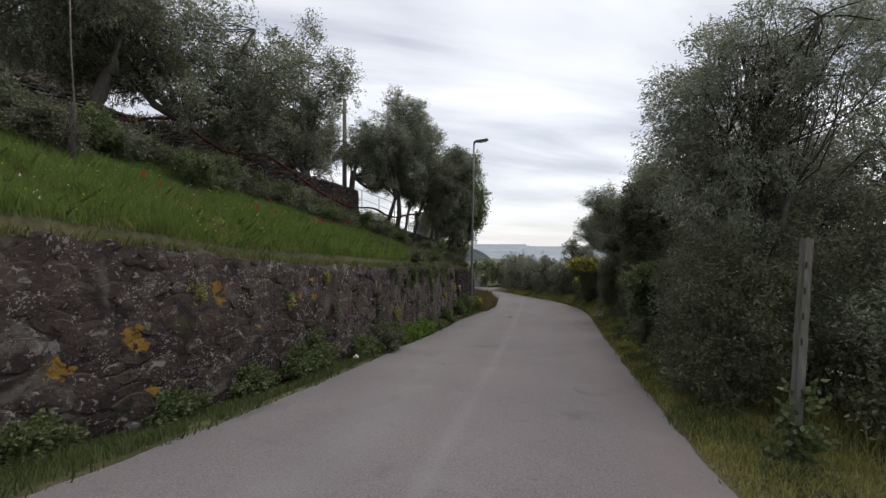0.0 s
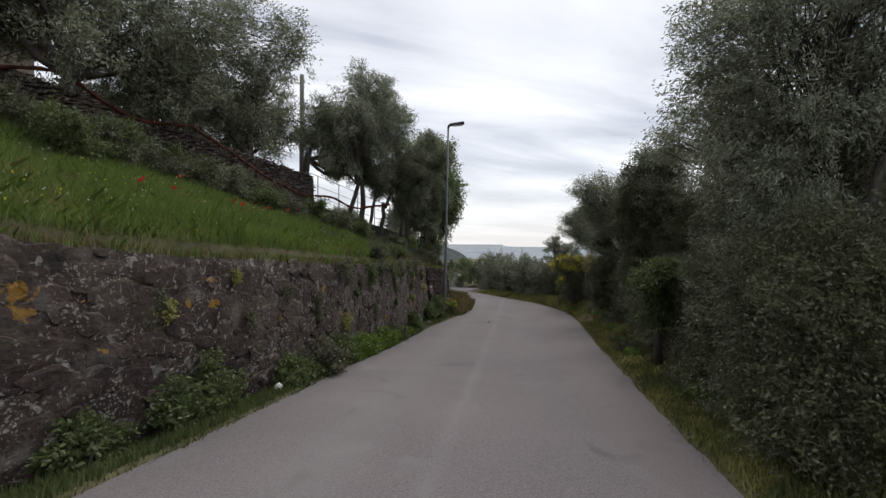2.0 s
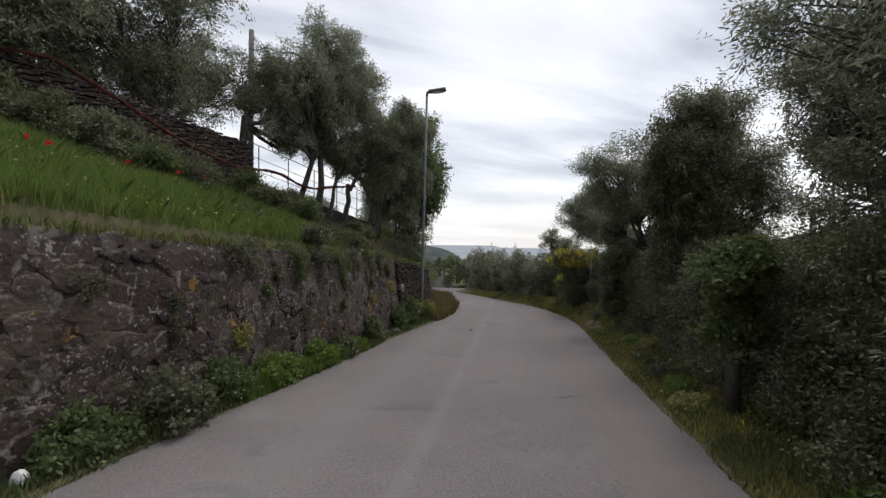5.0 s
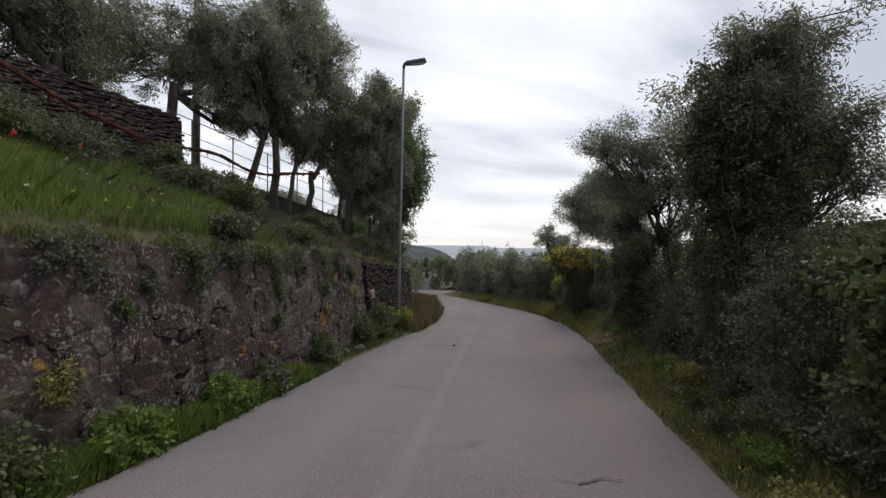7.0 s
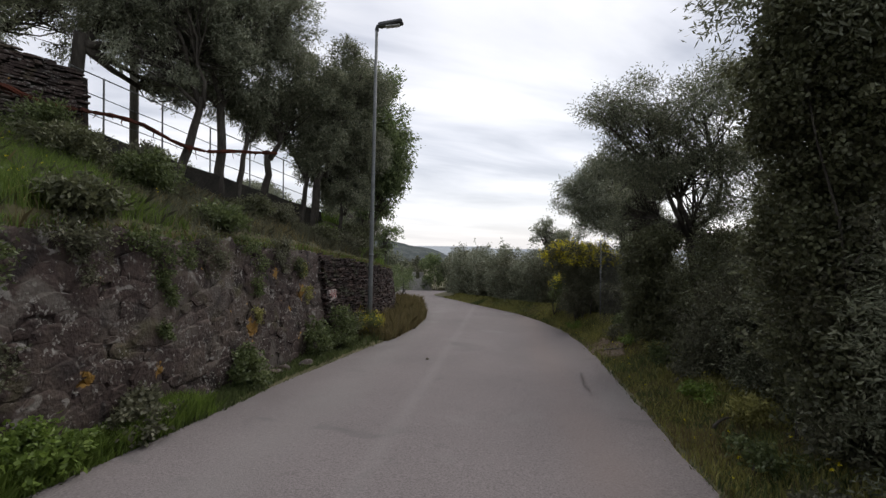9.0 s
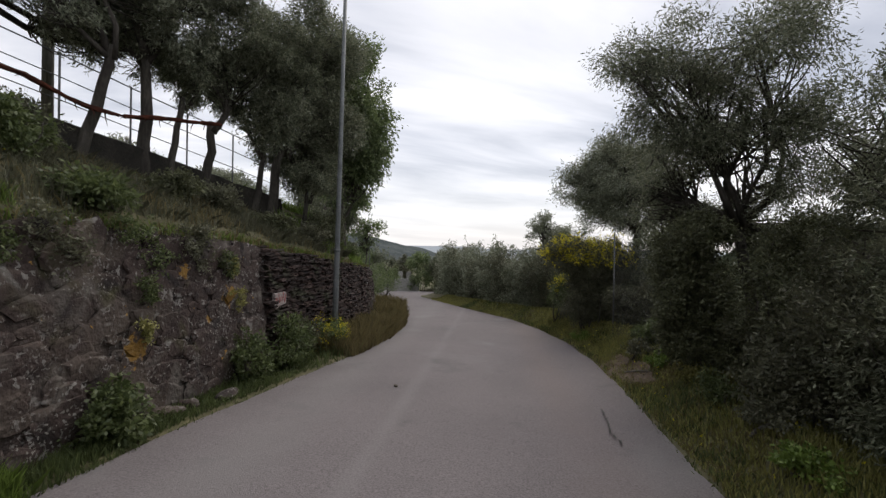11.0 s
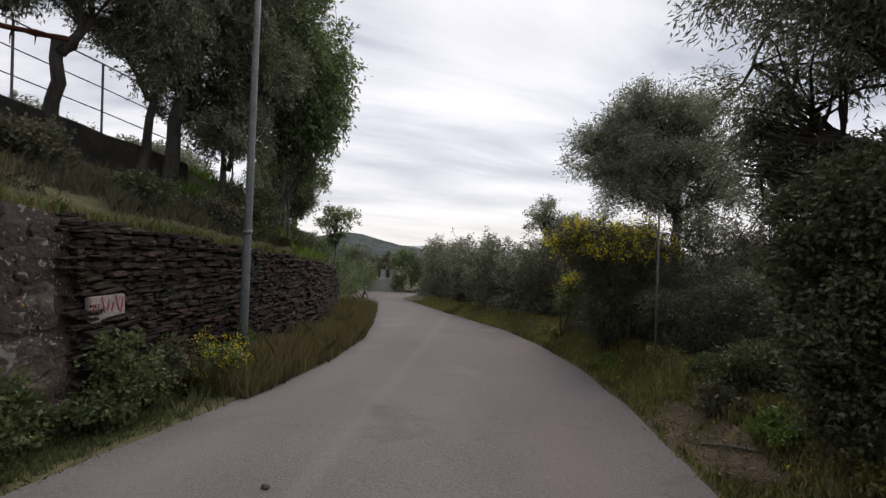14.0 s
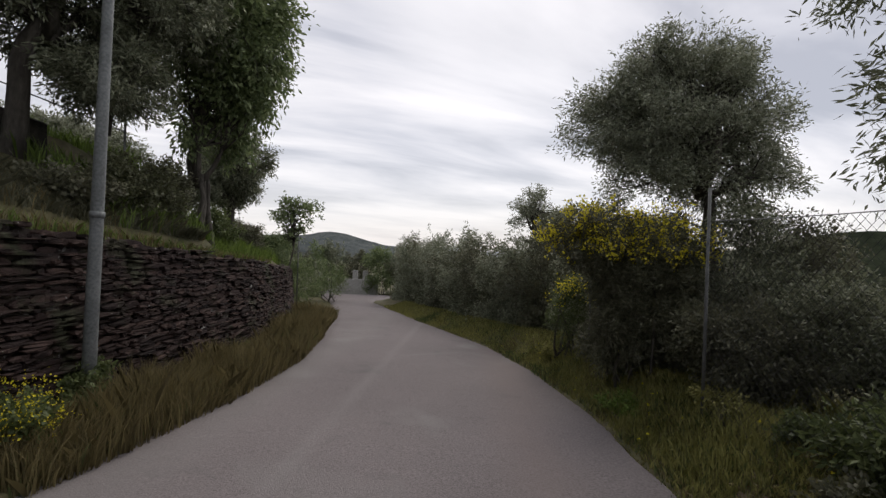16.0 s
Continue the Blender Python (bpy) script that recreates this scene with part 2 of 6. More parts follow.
M_BROOM = leafy("broom_flowers", (0.48, 0.41, 0.015), (0.70, 0.62, 0.025), (0.82, 0.74, 0.06), trans=0.4)
M_POPPY = leafy("poppy_petals", (0.42, 0.016, 0.012), (0.55, 0.025, 0.015), (0.62, 0.05, 0.03), trans=0.3)
M_WHITE = leafy("white_petals", (0.5, 0.5, 0.45), (0.62, 0.62, 0.58), (0.75, 0.75, 0.7))
M_STEEL = material("galvanised_steel", [(0.3, (0.120, 0.130, 0.130)), (0.7, (0.200, 0.212, 0.212))], scale=3, fine=40, rough=0.6, bump=0.1, metal=0.25, spec=0.35)
M_LAMPGREY = material("dark_lamp_housing", [(0.3, (0.07, 0.075, 0.08)), (0.7, (0.12, 0.125, 0.13))], scale=4, rough=0.5, bump=0.05)
M_GLASS = material("lamp_lens", [(0.3, (0.45, 0.47, 0.48)), (0.7, (0.55, 0.56, 0.57))], scale=4, rough=0.2, bump=0)
M_NET = material("rust_orange_net", [(0.3, (0.034, 0.012, 0.008)), (0.7, (0.125, 0.036, 0.019)), (0.5, (0.068, 0.021, 0.012))], scale=6, fine=45, rough=0.95, bump=1.0, bump_scale=70)
M_WIRE = material("fence_wire", [(0.3, (0.10, 0.105, 0.105)), (0.7, (0.20, 0.205, 0.205))], scale=6, rough=0.6, bump=0.1, metal=0.4)
M_MESH = material("dull_chain_link", [(0.3, (0.035, 0.036, 0.036)), (0.7, (0.075, 0.076, 0.075))], scale=6, rough=0.7, bump=0)
M_WOOD = material("weathered_post_wood", [(0.3, (0.0936, 0.0900, 0.0792)), (0.7, (0.2088, 0.2016, 0.1800))], scale=6, fine=50, bump=0.6, bump_scale=60, stretch=(1, 1, 0.12),
                  spots=[((0.09, 0.10, 0.06), 5, 0.60, 0.1)])
M_PLASTER = material("beige_plaster", [(0.3, (0.150, 0.118, 0.095)), (0.7, (0.195, 0.158, 0.130))], scale=1.2, fine=14, bump=0.25, bump_scale=40)
M_ROOF = material("terracotta_roof", [(0.3, (0.20, 0.085, 0.055)), (0.7, (0.30, 0.14, 0.09))], scale=3, fine=20, bump=0.4)
M_DARK = material("dark_opening", [(0.3, (0.015, 0.015, 0.015)), (0.7, (0.03, 0.028, 0.026))], scale=3, rough=0.4, bump=0)
M_CONC = material("pale_concrete", [(0.3, (0.30, 0.295, 0.28)), (0.7, (0.42, 0.415, 0.40))], scale=2, fine=18, bump=0.3)
M_PLAQUE = material("whitewashed_panel", [(0.3, (0.24, 0.205, 0.195)), (0.7, (0.36, 0.31, 0.295))], scale=5, fine=30, bump=0.2)
M_PAINT = material("faded_red_paint", [(0.3, (0.26, 0.05, 0.045)), (0.7, (0.38, 0.11, 0.10))], scale=8, bump=0)
# far hill: distance haze is mixed into the base colour, paler and bluer
M_HILL_HAZY = material("hazy_wooded_hill", [(0.3, (0.060, 0.070, 0.072)), (0.7, (0.110, 0.122, 0.118))], scale=0.12, fine=0.9, bump=0, spec=0.0)
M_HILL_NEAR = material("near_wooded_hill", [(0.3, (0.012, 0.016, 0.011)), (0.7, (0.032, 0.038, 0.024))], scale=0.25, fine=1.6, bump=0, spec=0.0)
# aerial haze over the valley, painted as a pale blue ground colour
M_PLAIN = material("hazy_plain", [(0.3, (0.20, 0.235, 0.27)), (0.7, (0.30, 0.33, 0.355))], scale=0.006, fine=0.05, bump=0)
M_LITTER = material("white_litter", [(0.3, (0.60, 0.60, 0.58)), (0.7, (0.75, 0.75, 0.73))], scale=9, bump=0.2)
M_SOIL = material("dry_soil", [(0.3, (0.065, 0.046, 0.030)), (0.7, (0.130, 0.095, 0.066))], scale=5, fine=40, bump=0.8, bump_scale=50)
M_TWIG = material("dead_twigs", [(0.3, (0.085, 0.070, 0.055)), (0.7, (0.17, 0.145, 0.115))], scale=8, bump=0.3)


def add_streaks(m, lines):
    """Worn bands along the lane: (x at y=0, slope, half width, colour), soft-edged and broken up by noise."""
    nt = m.node_tree
    N, L = nt.nodes.new, nt.links.new
    b = nt.nodes["Principled BSDF"]
    col = b.inputs["Base Color"].links[0].from_socket
    sep = N("ShaderNodeSeparateXYZ")
    L(N("ShaderNodeNewGeometry").outputs["Position"], sep.inputs[0])
    for x0, slope, half, c, strength in lines:
        a = N("ShaderNodeMath")
        a.operation = "MULTIPLY_ADD"
        L(sep.outputs["Y"], a.inputs[0])
        a.inputs[1].default_value, a.inputs[2].default_value = -slope, -x0
        d = N("ShaderNodeMath")
        d.operation = "ADD"
        L(sep.outputs["X"], d.inputs[0])
        L(a.outputs[0], d.inputs[1])
        ab = N("ShaderNodeMath")
        ab.operation = "ABSOLUTE"
        L(d.outputs[0], ab.inputs[0])
        mr = N("ShaderNodeMapRange")
        mr.interpolation_type = "SMOOTHSTEP"
        mr.inputs["From Min"].default_value, mr.inputs["From Max"].default_value = 0.0, half
        mr.inputs["To Min"].default_value, mr.inputs["To Max"].default_value = strength, 0.0
        L(ab.outputs[0], mr.inputs["Value"])
        n = N("ShaderNodeTexNoise")
        n.inputs["Scale"].default_value, n.inputs["Detail"].default_value = 0.9, 4
        L(N("ShaderNodeNewGeometry").outputs["Position"], n.inputs["Vector"])
        k = N("ShaderNodeMath")
        k.operation = "MULTIPLY"
        L(mr.outputs[0], k.inputs[0])
        L(n.outputs["Fac"], k.inputs[1])
        mx = N("ShaderNodeMixRGB")
        L(k.outputs[0], mx.inputs["Fac"])
        L(col, mx.inputs["Color1"])
        mx.inputs["Color2"].default_value = (*c, 1)
        col = mx.outputs[0]
    L(col, b.inputs["Base Color"])


add_streaks(M_ASPHALT, [(-0.22, 0.022, 0.15, (0.26, 0.25, 0.245), 0.42), (1.75, 0.02, 0.55, (0.195, 0.160, 0.150), 0.8), (-1.1, 0.01, 0.6, (0.205, 0.195, 0.19), 0.7)])

# ------------------------------------------------------------ the lie of the land
ROAD_Y = [-60, -3.4, 0.6, 4.3, 7.8, 11.9, 16.2, 20.5, 24.7, 30.9, 37.4, 46, 60, 200]
ROAD_Z = [4.5, -0.12, -0.44, -0.77, -1.06, -1.37, -1.61, -1.79, -1.94, -2.16, -2.46, -2.75, -3.6, -9.5]
WALL_Y = [-58.65, -3.35, 3.6, 5.91, 8.74, 11.88, 15.16, 18.47, 21.75, 24.99, 28.28, 32.96, 47.9]
WALL_X = [-15.0, -5.6, -4.25, -3.48, -2.92, -2.69, -2.51, -2.36, -2.28, -2.46, -3.1, -4.72, -11.52]
TOP_Y = [-58.6, -3.28, 3.66, 5.11, 6.83, 9.78, 11.9, 15.2, 17.98, 18.75, 20.73, 24.55, 28.4, 35.65, 47.93]
TOP_Z = [5.43, 1.72, 1.22, 1.03, 0.83, 0.65, 0.54, 0.4, 0.29, 0.18, 0.01, -0.35, -0.64, -1.14, -2.43]
LEFT_Y = [-60, -4, 2, 4, 6, 8, 10, 12, 14, 16, 18, 20, 22, 24, 26, 28, 30, 32, 34, 36, 48]
LEFT_X = [-5.9, -3.3, -2.80, -2.60, -2.48, -2.41, -2.34, -2.20, -2.06, -1.93, -1.62, -1.29, -1.11, -1.13, -1.46, -1.85, -2.2, -2.75, -3.4, -4.0, -9.9]
RIGHT_Y = [-60, -4, 2, 4, 6, 8, 10, 12, 14, 16, 18, 20, 22, 24, 26, 28, 30, 32, 34, 36, 37.4, 38.2, 40.6, 41.2, 48]
RIGHT_X = [0.3, 1.9, 2.06, 2.14, 2.27, 2.40, 2.56, 2.69, 2.80, 2.95, 3.08, 3.14, 3.03, 2.68, 2.12, 1.18, 0.22, -0.6, -1.4, -2.2, -2.3, 7.0, 7.0, -2.6, -6.2]


def road_z(y): return float(np.interp(y, ROAD_Y, ROAD_Z))
def wall_x(y): return float(np.interp(y, WALL_Y, WALL_X))
def wall_top(y): return float(np.interp(y, TOP_Y, TOP_Z))
def left_edge(y): return float(np.interp(y, LEFT_Y, LEFT_X))
def right_edge(y): return float(np.interp(y, RIGHT_Y, RIGHT_X))
def low_wall_x(y): return -5.527 + 0.388 * (y - 18)
def low_wall_z(y): return 2.346 - 0.1806 * (y - 14.7)


def face_x(y, z):
    """The battered front of the retaining wall."""
    return wall_x(y) - 0.12 * (z + 0.3)


def far_z(x, y):
    d = math.hypot(x, y - 15)
    return float(np.interp(d, [0, 40, 80, 160, 400, 1000, 4500], [0, 0, -3, -8, -14, -12, 16]))


def ground_z(x, y):
    """Height of the ground: bank above the wall, verge, road bed, slope down to the valley."""
    xw, rz = wall_x(y), road_z(y)
    xl, xr = left_edge(y), right_edge(y)
    bumpy = 0.05 * noise.noise((x * 0.9, y * 0.9, 0)) + 0.10 * noise.noise((x * 0.25, y * 0.25, 3))
    if x < xw - 0.24:
        top = wall_top(y) + 0.03
        if y < 24.3:
            lx = min(low_wall_x(y), xw - 0.8)
            lz = max(low_wall_z(y) - 0.10, top + 0.2)
            if y < 2:
                lz = top + 0.45 * (xw - lx)
            if x > lx - 0.55:
                k = min((xw - x) / (xw - lx), 1.0)
                z = top + (lz - top) * k ** 0.92
            else:
                z = lz + 0.50 + 0.05 * min(lx - x, 30)
        else:
            z = top + 0.32 * min(xw - x, 14) ** 0.9
        return z + bumpy * 0.8 + far_z(x, y)
    if x < xl:
        k = (xl - x) / max(xl - xw, 0.05)
        dip = 0.38 * float(np.interp(y, [-4, 4, 8, 11], [1, 1, 0.35, 0.05]))
        return rz + 0.02 - dip * k + bumpy * 0.3 * min(1, 3 * k)
    if x <= xr:
        return rz - 0.05
    d = x - xr
    z = rz + 0.01 + bumpy * min(1, 2 * d) * 0.6 - 0.16 * max(0, d - 0.7) - 0.10 * max(0, min(d, 30) - 2.5)
    k = min(max((d - 0.08) / 0.8, 0.0), 1.0)
    f = min(max((d - 2.5) / 3.5, 0.0), 1.0)
    z += float(np.interp(y, [8, 13, 18, 20, 24, 27, 33], [0, 0.2, 0.35, 0.45, 0.45, 0.3, 0.2])) * k * k * (3 - 2 * k) * (1 - f)
    if d > 30:
        z = rz - 0.16 * 29.3 - 2.75 - 0.04 * (min(d, 120) - 30)
    return z + far_z(x, y)


# ------------------------------------------------------------ mesh helpers
def mesh_from(name, verts, faces, mat, smooth=False):
    me = bpy.data.meshes.new(name)
    me.from_pydata([tuple(v) for v in verts], [], faces)
    me.materials.append(mat)
    if smooth:
        me.polygons.foreach_set("use_smooth", [True] * len(me.polygons))
    me.update()
    return me


def thing(name, label, category, at=(0, 0, 0), group="", kind=""):
    """An Empty at the base of a thing; its parts become children."""
    ob = new(name)
    ob.location = at
    ob.empty_display_size = 0.2
    return tagged(ob, label, category, group, kind)


def child(name, me, parent, label="", at=None):
    ob = new(name, me)
    ob.parent = parent
    if at is None:                       # mesh given in world places
        ob.matrix_parent_inverse = Matrix.Translation(-Vector(parent.location))
    else:
        ob.location = at
    return tagged(ob, label) if label else ob


def quads_mesh(name, co, mat, k=4):
    """A mesh of loose faces with k corners each from an (n, k, 3) array."""
    n = len(co)
    me = bpy.data.meshes.new(name)
    me.vertices.add(n * k)
    me.vertices.foreach_set("co", np.ascontiguousarray(co, dtype=np.float32).ravel())
    me.loops.add(n * k)
    me.loops.foreach_set("vertex_index", np.arange(n * k, dtype=np.int32))
    me.polygons.add(n)
    me.polygons.foreach_set("loop_start", np.arange(0, n * k, k, dtype=np.int32))
    me.polygons.foreach_set("loop_total", np.full(n, k, dtype=np.int32))
    me.materials.append(mat)
    me.update(calc_edges=True)
    return me


def unit(v):
    return v / np.maximum(np.linalg.norm(v, axis=-1, keepdims=True), 1e-9)


def leaf_quads(rng, pts, axis, length, width, droop=0.0):
    """Pointed, slightly folded leaves: diamonds from pts along axis."""
    n = len(pts)
    axis = unit(axis + np.array([0, 0, -droop]))
    side = unit(np.cross(axis, unit(rng.normal(size=(n, 3)))))
    nrm = np.cross(side, axis)
    ln = (length * rng.uniform(0.6, 1.25, n))[:, None]
    wd = (width * rng.uniform(0.7, 1.25, n))[:, None]
    mid = pts + axis * ln * 0.48
    return np.stack([pts, mid + side * wd * 0.5 + nrm * wd * 0.15, pts + axis * ln, mid - side * wd * 0.5 + nrm * wd * 0.15], axis=1)


def sprays(rng, centres, outward, per, spread, length, width, droop=0.3, wild=0.62):
    """Leaves in small sprays about the given centres: twig-like clusters that point outward and hang a little."""
    n = len(centres)
    dirs = unit(outward + rng.normal(size=(n, 3)) * 0.6)
    c = np.repeat(centres, per, axis=0)
    d = np.repeat(dirs, per, axis=0)
    along = rng.uniform(-1, 1, (n * per, 1)) * spread
    p = c + d * along + rng.normal(size=(n * per, 3)) * spread * 0.27
    a = unit(d + rng.normal(size=(n * per, 3)) * wild)
    return leaf_quads(rng, p, a, length, width, droop)


def in_blobs(rng, blobs, n, shell=0.55, rough=0.35, core=0.5):
    """n points in a set of ellipsoids ((x, y, z), (rx, ry, rz)), each broken into lumps of its own so that the outline is uneven and has gaps."""
    cen, rad, mid = [], [], []
    for c, r in blobs:
        c, r = np.array(c, float), np.array(r, float)
        m = int(np.clip(11 * r.mean() ** 1.2 + 6, 7, 30))
        u = unit(rng.normal(size=(m, 3)))
        k = rng.uniform(0.52, 0.92, (m, 1))
        cen.append(c + u * r * k)
        rad.append(r * rng.uniform(0.17, 0.36, (m, 1)) * np.array([1, 1, 0.85]))
        mid.append(np.repeat(c[None], m, 0))
        cen.append(c[None])
        rad.append(r[None] * core)
        mid.append(c[None] - np.array([[0, 0, 0.3 * r[2]]]))
    cen, rad, mid = np.concatenate(cen), np.concatenate(rad), np.concatenate(mid)
    w = np.prod(rad, axis=1) ** 0.72
    pick = rng.choice(len(cen), n, p=w / w.sum())
    u = unit(rng.normal(size=(n, 3)))
    q = rng.uniform(0, 1, (n, 1)) ** (1 / 3)
    q = shell * (0.55 + 0.45 * q) + (1 - shell) * q
    stray = 1 + rough * rng.normal(size=(n, 1)) * 0.45
    p = cen[pick] + u * rad[pick] * q * stray
    return p, unit(p - mid[pick] + 1e-6)


def tube(path, radii, sides=7, wobble=0.0, rng=None):
    """Vertices and faces of a tapered round limb along a path."""
    path = [Vector(p) for p in path]
    verts, faces = [], []
    ref = Vector((0.31, 0.95, 0.05))
    for i, p in enumerate(path):
        t = (path[min(i + 1, len(path) - 1)] - path[max(i - 1, 0)]).normalized()
        a = t.cross(ref)
        a = a.normalized() if a.length > 0.05 else Vector((1, 0, 0))
        b = t.cross(a)
        for k in range(sides):
            w = 2 * math.pi * k / sides
            r = radii[i] * (1 + (wobble * (rng.random() - 0.5) if rng is not None else 0))
            verts.append(p + (a * math.cos(w) + b * math.sin(w)) * r)
    for i in range(len(path) - 1):
        for k in range(sides):
            faces.append((i * sides + k, i * sides + (k + 1) % sides, (i + 1) * sides + (k + 1) % sides, (i + 1) * sides + k))
    faces.append(tuple(range(sides))[::-1])
    faces.append(tuple(range((len(path) - 1) * sides, len(path) * sides)))
    return verts, faces


def join(parts):
    verts, faces = [], []
    for v, f in parts:
        o = len(verts)
        verts += list(v)
        faces += [tuple(i + o for i in q) for q in f]
    return verts, faces


def bent(rng, a, b, n=5, sway=0.12):
    """A crooked path from a to b: two slow sways and a little jitter."""
    a, b = Vector(a), Vector(b)
    ln = (b - a).length
    one, two = Vector(rng.normal(size=3)) * sway * ln * 0.30, Vector(rng.normal(size=3)) * sway * ln * 0.16
    out = []
    for i in range(n + 1):
        k = i / n
        p = a.lerp(b, k) + one * math.sin(math.pi * k) + two * math.sin(2 * math.pi * k)
        if 0 < i < n:
            p = p + Vector(rng.normal(size=3)) * ln * 0.012
        out.append(p)
    return out


def tree(name, label, base, fork, blobs, leaves, mat, seed, girth=0.16, lean=0.06, per=26, leaf=(0.075, 0.017), spread=0.16, category="olive tree",
         group="", shell=0.55, droop=0.3, twigs=60, bark=None, stems=1, rough=0.35):
    """A tree: crooked tapered trunk, limbs into each part of the crown with twigs, and a crown of single leaves in sprays."""
    rng = np.random.default_rng(seed)
    bark = bark or M_BARK
    root = thing(name, label, category, base, group)
    base, fork = Vector(base), Vector(fork)
    trunk = []
    for s in range(stems):
        off = Vector((rng.normal() * 0.14, rng.normal() * 0.14, 0)) if stems > 1 else Vector((0, 0, 0))
        path = bent(rng, base + off - Vector((0, 0, 0.15)), fork + off * 0.35, 6, lean)
        rad = [girth * (1.45 if i == 0 else 1.12 if i == 1 else 1.0) * (1 - 0.35 * i / 6) / math.sqrt(stems) for i in range(7)]
        trunk.append(tube(path, rad, 10, 0.22, rng))
    child("trunk", mesh_from("trunk", *join(trunk), bark, True), root)
    pts, outw = in_blobs(rng, blobs, leaves // per, shell, rough)
    first = True
    for c, r in blobs:
        c = Vector(c)
        end = c + Vector((rng.normal() * 0.2 * r[0], rng.normal() * 0.2 * r[1], 0.35 * r[2]))
        start = fork + Vector((rng.normal() * 0.05, rng.normal() * 0.05, -0.22))
        path = bent(rng, start, end, 6, 0.22)
        g = girth * (0.68 if first else 0.52)
        first = False
        limb = [tube(path, [max(g * (1 - 0.80 * (i / 6) ** 0.8), 0.012) for i in range(7)], 7, 0.15, rng)]
        near = [p for p in pts if ((p[0] - c[0]) / r[0]) ** 2 + ((p[1] - c[1]) / r[1]) ** 2 + ((p[2] - c[2]) / r[2]) ** 2 < 1.1]
        if near:
            for i in rng.choice(len(near), min(twigs, len(near)), replace=False):
                k = int(rng.integers(2, 7))
                sub = bent(rng, path[k], near[int(i)], 4, 0.2)
                limb.append(tube(sub, [0.016, 0.013, 0.010, 0.007, 0.004], 4))
        child("limb", mesh_from("limb", *join(limb), bark, True), root)
    co = sprays(rng, pts, outw, per, spread, leaf[0], leaf[1], droop)
    child("crown", quads_mesh("crown", co, mat), root, label and "")
    return root


def bush(name, label, blobs, leaves, mat, seed, per=22, leaf=(0.06, 0.03), spread=0.13, category="shrub", group="", stems=6, droop=0.2,
         shell=0.5, flowers=None, rough=0.45):
    """A shrub: several bare stems from the ground and a crown of leaves; flowers is (share of sprays, material, size)."""
    rng = np.random.default_rng(seed)
    cx = float(np.mean([b[0][0] for b in blobs]))
    cy = float(np.mean([b[0][1] for b in blobs]))
    cz = ground_z(cx, cy)
    root = thing(name, label, category, (cx, cy, cz), group)
    pts, outw = in_blobs(rng, blobs, max(leaves // per, 4), shell, rough, 0.68)
    keep = np.array([p[2] > ground_z(float(p[0]), float(p[1])) + 0.02 for p in pts])
    pts, outw = pts[keep], outw[keep]
    wood = []
    for i in range(stems):
        t = pts[int(rng.integers(len(pts)))]
        s = Vector((cx + rng.normal() * 0.12, cy + rng.normal() * 0.15, cz - 0.06))
        wood.append(tube(bent(rng, s, t, 5, 0.2), [0.022, 0.018, 0.014, 0.011, 0.008, 0.004], 5))
    if wood:
        child("branchwork", mesh_from("branchwork", *join(wood), M_BARK, True), root)
    co = sprays(rng, pts, outw, per, spread, leaf[0], leaf[1], droop, 0.8)
    child("foliage", quads_mesh("foliage", co, mat), root)
    if flowers:
        share, fmat, size, zmin = flowers
        sel = (pts[:, 2] > zmin) & (rng.random(len(pts)) < share)
        fp, fout = pts[sel], outw[sel]
        if len(fp):
            fo = sprays(rng, fp + fout * 0.11 + rng.normal(size=fp.shape) * 0.05, np.tile([0, 0, 1.0], (len(fp), 1)), 9, 0.07, size, size * 0.8, 0, 1.2)
            tagged(child("blossom", quads_mesh("blossom", fo, fmat), root, "bright blossom"), kind="stuff")
    return root


def blades(rng, pts, height, width, lean=0.5):
    """Grass: narrow bent blades standing at pts."""
    n = len(pts)
    h = (height * rng.uniform(0.45, 1.3, n))[:, None]
    a = rng.uniform(0, 2 * np.pi, n)
    side = np.stack([np.cos(a), np.sin(a), 0 * a], 1)
    w = (width * rng.uniform(0.7, 1.3, n))[:, None]
    b = rng.uniform(0, 2 * np.pi, n)
    tip = np.stack([np.cos(b), np.sin(b), 0 * b], 1) * (lean * rng.uniform(0.1, 1, n))[:, None]
    up = np.array([0, 0, 1.0])
    mid = pts + (up * 0.55 + tip * 0.22) * h
    return np.stack([pts - side * w * 0.5, pts + side * w * 0.5, mid + side * w * 0.38, pts + (up + tip * 0.9) * h * 0.95, mid - side * w * 0.38], 1)


